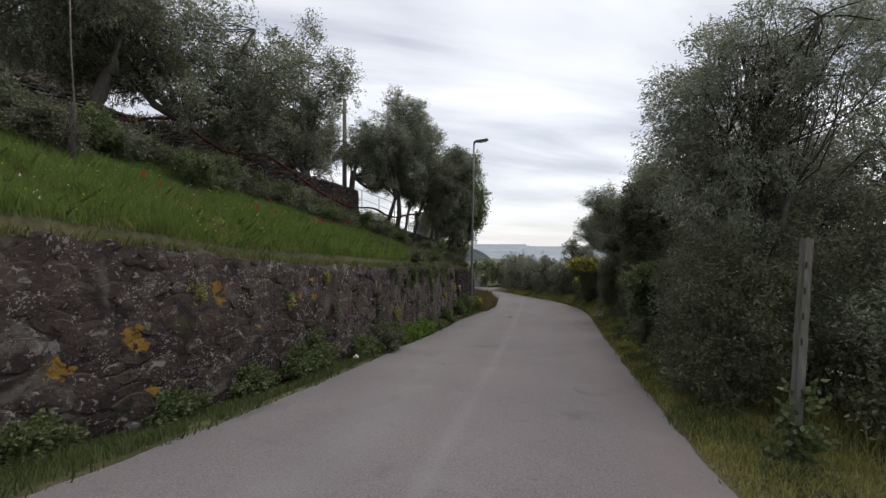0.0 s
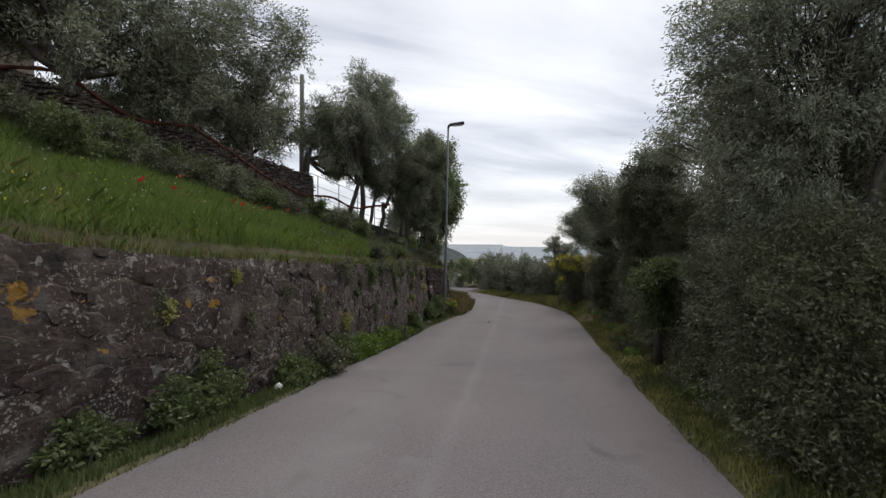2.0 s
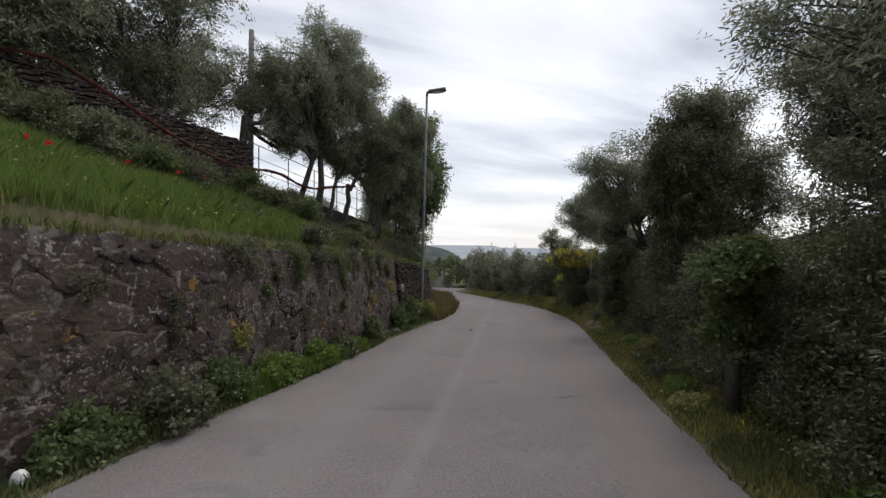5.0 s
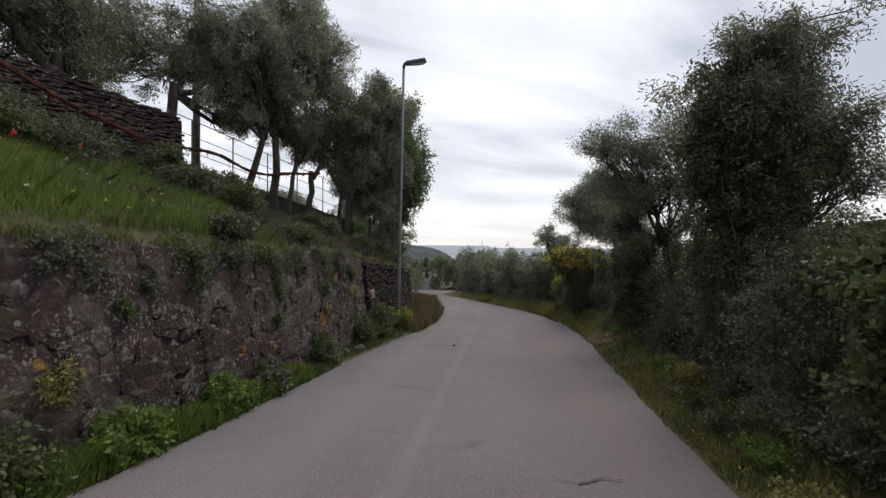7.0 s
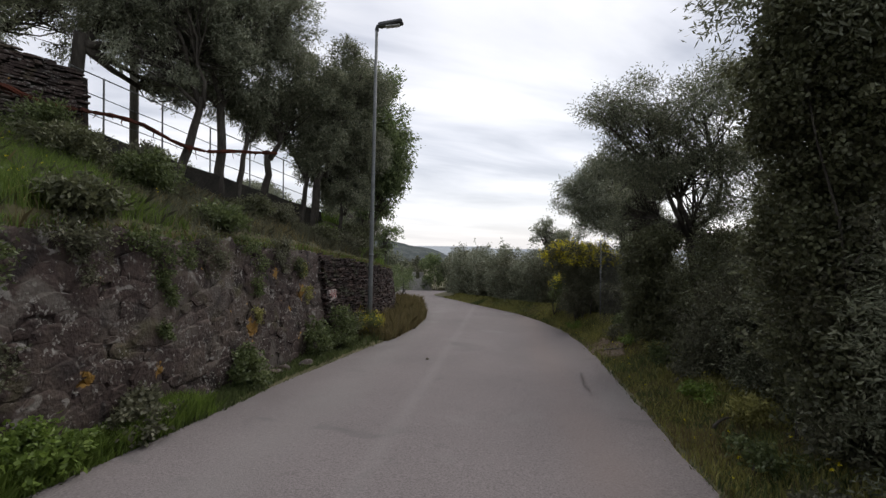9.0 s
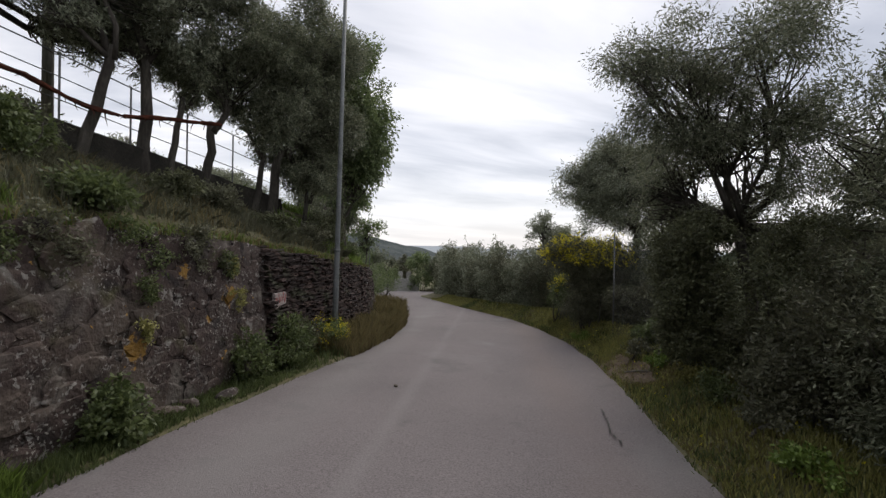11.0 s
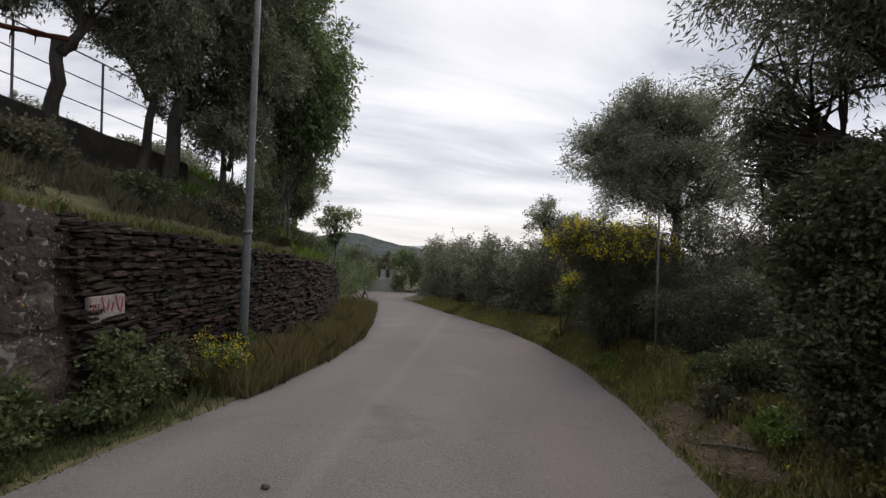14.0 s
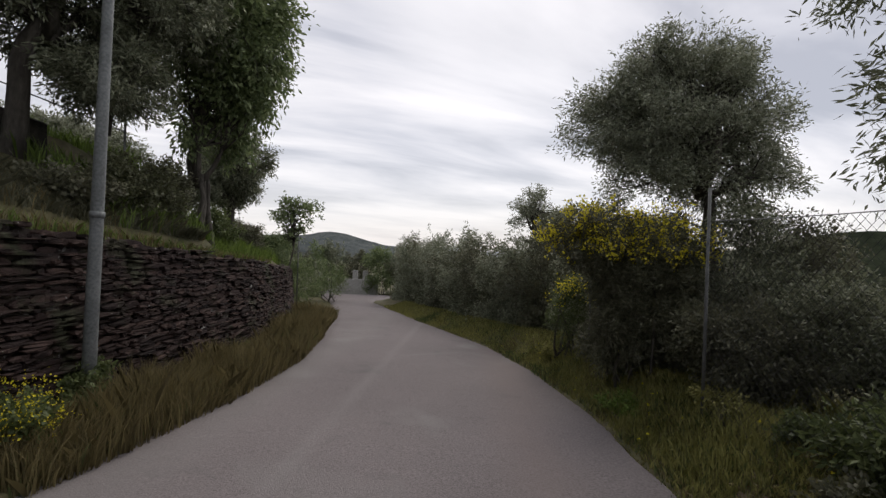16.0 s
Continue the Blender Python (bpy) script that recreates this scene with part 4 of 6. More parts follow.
tree("olive_tree", "tall olive tree with silvery leaves by the roadside", g(4.54, 8.1), (4.35, 8.03, 0.89),
     [((3.95, 7.9, 3.0), (1.38, 1.25, 1.75)), ((3.65, 9.3, 2.6), (0.9, 0.85, 0.9)), ((5.05, 7.22, 3.91), (1.4, 1.2, 1.4)), ((4.2, 8.14, 4.29), (1.1, 1.1, 1.0)), ((4.63, 8.36, 1.84), (1.3, 1.1, 1.0))],
     106000, M_OLIVE, 31, girth=0.13, per=20, leaf=(0.075, 0.018), spread=0.15)
tree("olive_tree", "ivy-grown olive tree by the roadside", g(3.95, 13.75), (3.9, 13.7, 1.14),
     [((3.9, 13.6, 2.5), (1.0, 0.95, 0.9)), ((4.8, 14.0, 2.3), (0.9, 0.9, 1.0)), ((4.3, 13.5, 3.1), (0.8, 0.8, 0.6))],
     34000, M_OLIVE_DK, 32, shell=0.3, twigs=50, girth=0.15, per=20, leaf=(0.075, 0.018), spread=0.16)
tree("olive_tree", "olive tree with forked leaning trunk and open crown", g(4.84, 18.16), (4.59, 18.28, 0.82),
     [((4.32, 18.26, 2.11), (1.1, 1.1, 0.95)), ((3.72, 17.99, 2.4), (1.05, 0.9, 0.9)), ((4.95, 17.89, 1.61), (0.7, 0.9, 0.8)), ((4.44, 17.37, 2.88), (1.0, 0.9, 0.7)), ((3.28, 18.33, 2.9), (0.7, 0.7, 0.65)), ((3.9, 18.95, 1.52), (0.6, 0.7, 0.6)),
      ((3.64, 18.85, 1.12), (0.3, 0.35, 0.3)), ((4.26, 19.33, 0.98), (0.35, 0.35, 0.5)), ((4.88, 18.63, 0.92), (0.6, 0.6, 0.5)), ((4.18, 18.58, 0.73), (0.5, 0.5, 0.4)), ((5.28, 18.78, 0.43), (0.6, 0.6, 0.5)), ((3.98, 19.15, 0.6), (0.42, 0.45, 0.5)), ((4.35, 19.35, 0.75), (0.5, 0.5, 0.6))],
     80000, M_OLIVE_DK, 33, girth=0.10, per=18, leaf=(0.068, 0.015), spread=0.17, shell=0.3, twigs=36)
tree("olive_tree", "olive tree lower on the slope behind the fence", g(6.29, 17.47), (6.22, 17.63, 0.32),
     [((5.83, 17.38, 1.7), (1.0, 1.0, 1.1)), ((6.56, 18.24, 1.21), (1.1, 1.0, 1.0)), ((5.78, 18.72, 0.43), (0.9, 0.8, 0.6)), ((6.08, 16.4, 0.61), (1.0, 0.9, 0.8))], 46000, M_OLIVE_DK, 47, girth=0.10, leaf=(0.075, 0.019))
tree("olive_tree", "bushy olive tree behind the ivy", g(5.32, 15.14), (5.24, 15.2, 0.21),
     [((5.06, 15.43, 0.7), (1.0, 0.9, 0.8)), ((5.52, 14.55, 1.17), (0.9, 0.9, 0.9))], 26000, M_OLIVE_DK, 48, girth=0.09, leaf=(0.07, 0.018))
tree("olive_tree", "round olive tree standing behind the yellow broom", g(4.9, 22.96), (4.83, 23.32, 1),
     [((4.6, 23.53, 1.97), (1.35, 1.15, 1.1)), ((3.78, 23.63, 1.72), (0.85, 0.9, 0.8)), ((5.4, 23.36, 1.61), (0.78, 0.8, 0.75)), ((4.71, 23.54, 2.54), (1.05, 1.0, 0.75)), ((4.17, 23.33, 1.05), (0.75, 0.7, 0.6)),
      ((5.3, 23.11, 0.85), (0.6, 0.6, 0.6)), ((5.2, 23.5, 2.35), (0.65, 0.7, 0.65)), ((4.2, 23.5, 2.75), (0.5, 0.5, 0.5))],
     84000, M_OLIVE, 34, girth=0.11, per=20, leaf=(0.075, 0.018), spread=0.16, shell=0.3, rough=0.4, twigs=45)
tree("olive_tree", "small olive tree above the far hedge", g(3.56, 28.14), (3.55, 28.67, 0.24),
     [((3.46, 28.78, 0.82), (0.8, 0.8, 0.7)), ((4.02, 28.6, 0.45), (0.7, 0.7, 0.6)), ((3.39, 28.54, -0.07), (0.8, 0.7, 0.7)), ((4.1, 28.01, -0.38), (0.9, 0.7, 0.7))], 26000, M_OLIVE, 35, girth=0.08, leaf=(0.09, 0.024))

rs = random.Random(5)
SIDE = "roadside scrub on the valley side"
for k in range(14):
    y = 5.9 + 0.82 * k
    x = right_edge(y) + rs.uniform(0.82, 1.0) + float(np.interp(y, [7, 9, 13, 14], [0, 0.25, 0.32, 0.55]))
    if y > 16.9:
        break
    top = float(np.interp(y, [5, 7, 10, 13, 17], [0.75, 1.1, 0.7, 0.6, 0.45])) + rs.uniform(-0.2, 0.2)
    z0 = ground_z(x, y)
    mat, lab = [(M_IVY if y < 9 else M_SHRUB, "dense dark evergreen shrub beside the road"), (M_IVY, "dark ivy-smothered shrub beside the road"), (M_OLIVE_DK, "wild olive scrub beside the road")][k % 3]
    bush("shrub", lab, [((x, y, (z0 + top) / 2), (0.72, 0.72, (top - z0) / 2 * 1.05)), ((x + 0.15, y + 0.3, top - 0.35), (0.65, 0.6, 0.5)), ((x - 0.15, y, z0 + 0.35), (0.6, 0.6, 0.4))],
         19000, mat, 100 + k, leaf=(0.048, 0.022) if mat != M_OLIVE_DK else (0.055, 0.015), group=SIDE)
for k in range(13):
    y = 4.6 + 1.05 * k
    x = right_edge(y) + rs.uniform(2.2, 2.9)
    z0 = ground_z(x, y)
    top = float(np.interp(y, [4, 7, 9, 12, 14, 17], [0.4, 1.8, 2.3, 1.7, 0.8, 0.35])) + rs.uniform(-0.25, 0.25)
    bush("shrub", "tall dark scrub behind the roadside shrubs", [((x, y, (z0 + top) / 2), (0.9, 0.8, (top - z0) / 2)), ((x + 0.5, y, z0 + 0.7), (0.9, 0.8, 0.8))],
         11000, [M_IVY if y < 10 else M_SHRUB, M_OLIVE_DK][k % 2], 130 + k, leaf=(0.07, 0.028), spread=0.16, group=SIDE)
# growth on the slope behind the wooden post
for k, (x, y, r, h) in enumerate([(5.03, 4.69, 0.8, 1.0), (6.21, 5.36, 1.0, 1.6), (5.83, 4.16, 0.7, 0.8), (7.17, 6.39, 1.1, 2.2), (6.82, 4.51, 0.9, 1.2), (8.19, 5.45, 1.2, 2.0)]):
    z0 = ground_z(x, y)
    bush("shrub", "dim tangled scrub on the slope below the road", [((x, y, z0 + h / 2), (r, r, h / 2 + 0.1))], 12000, M_IVY, 160 + k, leaf=(0.07, 0.03), group=SIDE)
# ivy
bush("ivy_mass", "thick dark ivy climbing the roadside olive trunk", [((3.85, 13.7, 0.0), (0.62, 0.65, 1.5)), ((3.8, 13.55, 1.6), (0.72, 0.72, 1.15)), ((4.35, 13.6, 1.7), (0.6, 0.6, 0.95)), ((3.5, 13.5, 1.9), (0.42, 0.5, 0.75)), ((3.9, 13.6, 2.5), (0.6, 0.6, 0.6))],
     88000, M_IVY, 171, leaf=(0.045, 0.034), spread=0.11, category="ivy", shell=0.75)
bush("ivy_mass", "glossy ivy crowning an old fence post", [((3.08, 10.24, 0.45), (0.50, 0.50, 0.32)), ((3.13, 10.35, -0.12), (0.32, 0.32, 0.6))],
     9000, M_WEED, 172, leaf=(0.055, 0.045), spread=0.10, category="ivy", shell=0.7, stems=0)
old_post = thing("fence_post", "old dark wooden post under the ivy", "post", g(3.14, 10.35))
child("shaft", mesh_from("shaft", *tube([g(3.14, 10.35, -0.1), g(3.12, 10.35, 0.8), (3.38, 10.45, 0.45)], [0.075, 0.07, 0.06], 9), M_BARK, True), old_post)
bush("ivy_mass", "big ivy-covered shrub at the fence end", [((3.85, 17.88, -0.31), (0.50, 0.55, 1.05)), ((3.84, 17.69, -0.8), (0.52, 0.6, 0.6)), ((3.79, 17.91, 0.31), (0.46, 0.5, 0.42)), ((3.95, 17.85, 0.52), (0.36, 0.4, 0.3))],
     60000, M_IVY, 173, leaf=(0.046, 0.028), spread=0.10, category="ivy", shell=0.7)
bush("shrub", "dark tangled shrub between the ivy and the olive trunk", [((4.55, 16.79, -0.9), (0.7, 0.8, 0.75)), ((4.28, 15.98, -0.8), (0.65, 0.7, 0.85)), ((5.11, 17.38, -0.66), (0.6, 0.7, 0.8))],
     30000, M_SHRUB, 174, leaf=(0.055, 0.026), spread=0.12, group="shrubs behind the fence")
# broom in flower, and low growth round the fence
bush("broom_bush", "broom bush topped with bright yellow flowers", [((3.64, 22.52, -0.53), (0.62, 0.62, 1.0)), ((3.37, 22.53, 0.2), (0.78, 0.7, 0.36)), ((3.98, 22.55, 0.15), (0.6, 0.6, 0.36)), ((3.01, 22.44, -0.02), (0.45, 0.5, 0.3)),
                                                                    ((3.36, 22.41, -0.88), (0.45, 0.5, 0.7)), ((4.02, 22.53, -0.78), (0.5, 0.5, 0.8))],
     70000, M_SHRUB, 181, leaf=(0.075, 0.014), spread=0.13, category="broom", shell=0.65, flowers=(0.85, M_BROOM, 0.034, -0.04))
bush("broom_bush", "small broom with a few yellow flowers", [((3.21, 24.05, -0.94), (0.4, 0.45, 0.55))], 5000, M_WEED, 182, leaf=(0.06, 0.014), category="broom", flowers=(0.4, M_BROOM, 0.035, -0.9))
for k, (x, y, r, top, mat) in enumerate([(5.29, 21.42, 0.85, -0.12, M_OLIVE_DK), (5.62, 19.98, 0.9, -0.45, M_OLIVE_DK), (4.93, 22.56, 0.85, 0.55, M_OLIVE_DK), (5.65, 22.7, 0.8, 0.5, M_SHRUB), (4.33, 21.38, 0.6, -0.45, M_SHRUB), (4.2, 19.57, 0.5, -1.0, M_WEED), (6.39, 21.28, 1.0, -0.5, M_SHRUB),
                                         (6.08, 23.23, 1.0, 0.1, M_SHRUB), (7.65, 22.34, 1.2, -0.4, M_SHRUB), (4.87, 18.88, 0.6, -1.1, M_SHRUB)]):
    z0 = ground_z(x, y)
    bush("shrub", "low grey-green shrub behind the wire fence", [((x, y, (z0 + top) / 2), (r, r, (top - z0) / 2 + 0.05))], 17000, mat, 190 + k, leaf=(0.06, 0.022), group="shrubs behind the fence")
# hedge of wild olive round the outside of the bend
for k in range(17):
    y = 23.2 + 0.85 * k
    x = right_edge(y) + rs.uniform(1.45, 1.7)
    z0, top = ground_z(x, y), rs.uniform(0.35, 0.8) - 0.012 * (y - 23)
    bush("hedge_shrub", "soft grey-green wild olive in a hedge along the bend", [((x, y, (z0 + top) / 2), (0.85, 0.75, (top - z0) / 2 + 0.05)), ((x + 0.9, y + 0.3, z0 + 0.9), (0.9, 0.8, 0.9)), ((x + 0.1, y, z0 + 0.3), (0.85, 0.75, 0.5))],
         12500, [M_OLIVE, M_SHRUB, M_OLIVE][k % 3], 220 + k, leaf=(0.095, 0.032), spread=0.15, group="hedge along the bend")
for k in range(16):
    x, y = -12.5 + 1.35 * k + rs.uniform(-0.3, 0.3), 44 + rs.uniform(-1, 2) - 0.25 * k
    z0, top = ground_z(x, y), rs.uniform(-0.2, 0.5)
    bush("hedge_shrub", "tall grey-green shrub beyond the bend", [((x, y, (z0 + top) / 2), (1.1, 0.9, (top - z0) / 2 + 0.1))], 7000, [M_SHRUB, M_ASH, M_OLIVE_DK][k % 3], 250 + k,
         leaf=(0.13, 0.045), spread=0.18, group="hedge beyond the bend")


# ------------------------------------------------------------ fences, posts, nets, terrace
def terrace_wall():
    """The higher piece of dry wall that stands on the low wall."""
    rng = np.random.default_rng(3)
    root = tagged(new("wall_terrace"), "rough dry stone terrace wall ending in a square corner", "wall", kind="structure")
    verts, faces = [], []
    ys = [4 + 0.4 * i for i in range(30)] + [15.75, 16.3, 16.9]
    for y in ys:
        x, z = low_wall_x(y) - 0.04, low_wall_z(y) + 0.22
        t = z + float(np.interp(y, [4, 12, 16.9], [0.6, 0.85, 1.12])) + 0.05 * noise.noise((y * 2, 0, 4))
        for dx, zz in ((0.0, z), (-0.03, t - 0.02), (-0.40, t), (-0.42, z)):
            verts.append((x + dx, y, zz))
    n = 4
    for j in range(len(ys) - 1):
        for i in range(n - 1):
            faces.append((j * n + i, (j + 1) * n + i, (j + 1) * n + i + 1, j * n + i + 1))
    o = (len(ys) - 1) * n
    faces.append((o, o + 1, o + 2, o + 3))
    core = new("core", mesh_from("core", verts, faces, M_KERB))
    core.parent = root
    vs, fs = [], []
    me = stone_mesh(rng, "slate", M_STONE, True)
    for c in range(25):
        y = 4.0
        while y < 16.7:
            w = rng.uniform(0.09, 0.30)
            z0 = low_wall_z(y) + 0.24 + c * 0.046 + rng.normal() * 0.008
            if z0 < low_wall_z(y) + 0.22 + float(np.interp(y, [4, 12, 16.9], [0.6, 0.85, 1.12])) and y + w < 16.9:
                m = Matrix.Translation((low_wall_x(y + w / 2) - 0.03, y + w / 2, z0)) @ Matrix.Rotation(-0.46, 4, "Z") @ Matrix.Diagonal((rng.uniform(0.03, 0.08), w * 1.08, rng.uniform(0.035, 0.055), 1))
                o = len(vs)
                vs += [m @ v.co for v in me.vertices]
                fs += [tuple(i + o for i in p.vertices) for p in me.polygons]
            y += w
    ob = new("slates", mesh_from("slates", vs, fs, M_STONE))
    ob.parent = root
    tagged(ob, kind="stuff")


terrace_wall()


def terrace_fence():
    root = thing("wire_fence", "thin metal fence with wires on the low wall", "fence", (low_wall_x(19) - 0.12, 19, low_wall_z(19)))
    ys = [16.7, 17.2, 18.2, 19.2, 20.2, 21.2, 22.3, 23.4]
    for y in ys:
        x, z = low_wall_x(y) - 0.15, low_wall_z(y) + 0.38
        child("post", mesh_from("post", *tube([(x, y, z), (x, y, z + 1.1)], [0.016, 0.016], 6), M_WIRE), root)
    for h in (0.36, 0.72, 1.08):
        path = [(low_wall_x(y) - 0.15, y, low_wall_z(y) + 0.38 + h + 0.008 * ((i * 7) % 3)) for i, y in enumerate(ys)]
        child("wire", mesh_from("wire", *tube(path, [0.009 if h < 0.8 else 0.012] * len(path), 5), M_WIRE), root)


terrace_fence()


def rolled_net(name, points, thick, seed, label):
    """A rolled olive net slung from tree to tree: a lumpy sagging roll with loose folds and fringe."""
    rng = np.random.default_rng(seed)
    path = []
    for a, b in zip(points, points[1:]):
        a, b = Vector(a), Vector(b)
        n = max(3, int((b - a).length / 0.10))
        for i in range(n):
            path.append(a.lerp(b, i / n))
    path.append(Vector(points[-1]))
    for _ in range(6):
        path = [path[0]] + [(path[i - 1] + path[i] * 2 + path[i + 1]) / 4 for i in range(1, len(path) - 1)] + [path[-1]]
    radii = [thick * (0.75 + 0.5 * abs(noise.noise((i * 0.33, seed, 0))) + 0.25 * rng.random()) for i in range(len(path))]
    root = thing(name, label, "net", tuple(path[0]), "rolled nets in the olive trees")
    child("roll", mesh_from("roll", *tube(path, radii, 9, 0.5, rng), M_NET), root)
    parts = []
    for i in range(0, len(path) - 2, 2):
        p = path[i]
        e = p + Vector((rng.normal() * 0.06, rng.normal() * 0.06, -rng.uniform(0.05, 0.22)))
        parts.append(tube([p, (p + e) / 2 + Vector((rng.normal() * 0.03, 0, 0)), e], [0.014, 0.009, 0.003], 4))
    tagged(child("fringe", mesh_from("fringe", *join(parts), M_NET), root), kind="stuff")


rolled_net("olive_net", [(-8.81, 8.57, 3.95), (-8.53, 9.23, 4.22), (-8.26, 9.96, 4.4), (-7.97, 10.64, 3.96), (-7.73, 11.27, 3.74), (-7.3, 12.44, 3.91)], 0.040, 61, "rolled rust-orange net draped between old olive trees")
rolled_net("olive_net", [(-7.3, 12.44, 3.91), (-6.91, 13.51, 3.48), (-6.49, 14.71, 2.94), (-6.26, 15.37, 2.77), (-5.99, 16.06, 2.56), (-5.62, 17.06, 2.65), (-5.44, 17.47, 2.6)], 0.040, 62,
           "rolled rust-orange net sagging along the terrace wall")
rolled_net("olive_net", [(-5.44, 17.47, 2.6), (-5.17, 18.18, 2.36), (-4.93, 18.85, 2.35), (-4.76, 19.19, 2.47), (-4.53, 19.79, 2.55), (-4.24, 20.39, 2.65)], 0.040, 63, "rolled rust-orange net slung between olive trunks")


def utility_pole():
    x, y = -8.05, 20.4
    z = ground_z(x, y)
    root = thing("utility_pole", "grey wooden utility pole behind the terrace fence", "utility pole", (x, y, z))
    child("pole", mesh_from("pole", *tube([(x, y, z - 0.2), (x, y, 5), (x, y, 8.15)], [0.11, 0.10, 0.085], 10), M_WOOD, True), root)
    child("insulator", mesh_from("insulator", *tube([(x + 0.10, y, 7.8), (x + 0.10, y, 7.95)], [0.035, 0.03], 8), M_CONC, True), root, "small pale insulator")


utility_pole()
for k, (x, y, h) in enumerate([(-4.03, 32.04, 0.7)]):
    z = ground_z(x, y)
    r = thing("thin_pole", "slender grey pole among the trees", "pole", (x, y, z))
    child("pole", mesh_from("pole", *tube([(x, y, z - 0.1), (x, y, h)], [0.02, 0.016], 8), M_WIRE, True), r)


def garden_lamp():
    x, y = -10.05, 25.0
    z = ground_z(x, y)
    root = thing("garden_lamp", "garden lamp with a small pale globe on a thin post", "garden lamp", (x, y, z))
    child("post", mesh_from("post", *tube([(x, y, z - 0.1), (x, y, 3.45)], [0.035, 0.03], 8), M_WIRE, True), root)
    bm = bmesh.new()
    bmesh.ops.create_uvsphere(bm, u_segments=14, v_segments=9, radius=0.075)
    me = bpy.data.meshes.new("globe")
    bm.to_mesh(me)
    bm.free()
    me.materials.append(M_LITTER)
    me.polygons.foreach_set("use_smooth", [True] * len(me.polygons))
    ob = child("globe", me, root)
    ob.matrix_basis = Matrix.Translation((x, y, 3.5))


garden_lamp()


def box(name, size, at, mat, parent=None, bevel=0.012, turn=0.0, label=""):
    bm = bmesh.new()
    bmesh.ops.create_cube(bm, size=1)
    bmesh.ops.scale(bm, vec=size, verts=bm.verts)
    if bevel:
        bmesh.ops.bevel(bm, geom=bm.edges[:], offset=bevel, segments=2, affect="EDGES")
    me = bpy.data.meshes.new(name)
    bm.to_mesh(me)
    bm.free()
    me.materials.append(mat)
    ob = child(name, me, parent, label) if parent else new(name, me)
    ob.matrix_basis = Matrix.Translation(at) @ Matrix.Rotation(radians(turn), 4, "Z")
    return ob


def house():
    z = ground_z(-26, 24)
    root = thing("house", "beige plastered house behind the olive trees", "house", (-26, 24, z))
    box("facade", (7.0, 5.0, 9.5), (-27.2, 24.6, 8.2), M_PLASTER, root, 0.03)
    verts = [(-30.4, 21.6, 12.9), (-22.4, 21.6, 12.9), (-22.4, 27.6, 12.9), (-30.4, 27.6, 12.9), (-30.0, 24.6, 14.2), (-22.8, 24.6, 14.2)]
    child("roof", mesh_from("roof", verts, [(0, 1, 5, 4), (2, 3, 4, 5), (1, 2, 5), (3, 0, 4), (0, 3, 2, 1)], M_ROOF), root, "shallow tiled roof")
    for wx_, wz in ((-24.9, 11.0), (-27.6, 11.0), (-24.9, 7.8)):
        w = box("window", (0.95, 0.08, 1.25), (wx_, 22.08, wz), M_DARK, root, 0.01, label="dark window")
        sill = box("sill", (1.1, 0.16, 0.08), (wx_, 22.03, wz - 0.68), M_CONC, root, 0.01)
        sill.parent, sill.matrix_parent_inverse = w, w.matrix_basis.inverted()
    root.location.x -= 5.0


house()


def wooden_post():
    x, y = 2.95, 4.0
    z = ground_z(x, y)
    root = thing("wooden_post", "weathered square wooden fence post leaning by the road", "post", (x, y, z))
    bm = bmesh.new()
    bmesh.ops.create_cube(bm, size=1)
    for v in bm.verts:
        v.co = (v.co.x * 0.085, v.co.y * 0.085, v.co.z)
    bmesh.ops.subdivide_edges(bm, edges=[e for e in bm.edges if abs(e.verts[0].co.z - e.verts[1].co.z) > 0.5], cuts=6)
    for v in bm.verts:
        h = (v.co.z + 0.5) * 2.05
        v.co = (v.co.x * (1 - 0.03 * h) + 0.004 * noise.noise((v.co.x * 30, v.co.y * 30, h * 3)) - 0.09 + 0.05 * h, v.co.y * (1 - 0.03 * h), h - 0.1)
    bmesh.ops.bevel(bm, geom=bm.edges[:], offset=0.012, segments=2, affect="EDGES")
    me = bpy.data.meshes.new("post")
    bm.to_mesh(me)
    bm.free()
    me.materials.append(M_WOOD)
    child("shaft", me, root, at=(0, 0, 0))
    for k, h in enumerate((1.72, 1.50, 1.28, 1.06)):
        box("staple_hole", (0.012, 0.012, 0.06), (x - 0.09 + 0.05 * h - 0.01, y - 0.043, z + h), M_DARK, root, 0.003)


wooden_post()
bush("climber", "pale green climber twining up a fence post", [((2.92, 4.0, -0.35), (0.14, 0.14, 0.35)), ((2.94, 3.97, -0.7), (0.2, 0.2, 0.25))], 700, M_WEED, 301, per=8, leaf=(0.07, 0.055), spread=0.09,
     category="climbing plant", stems=3)


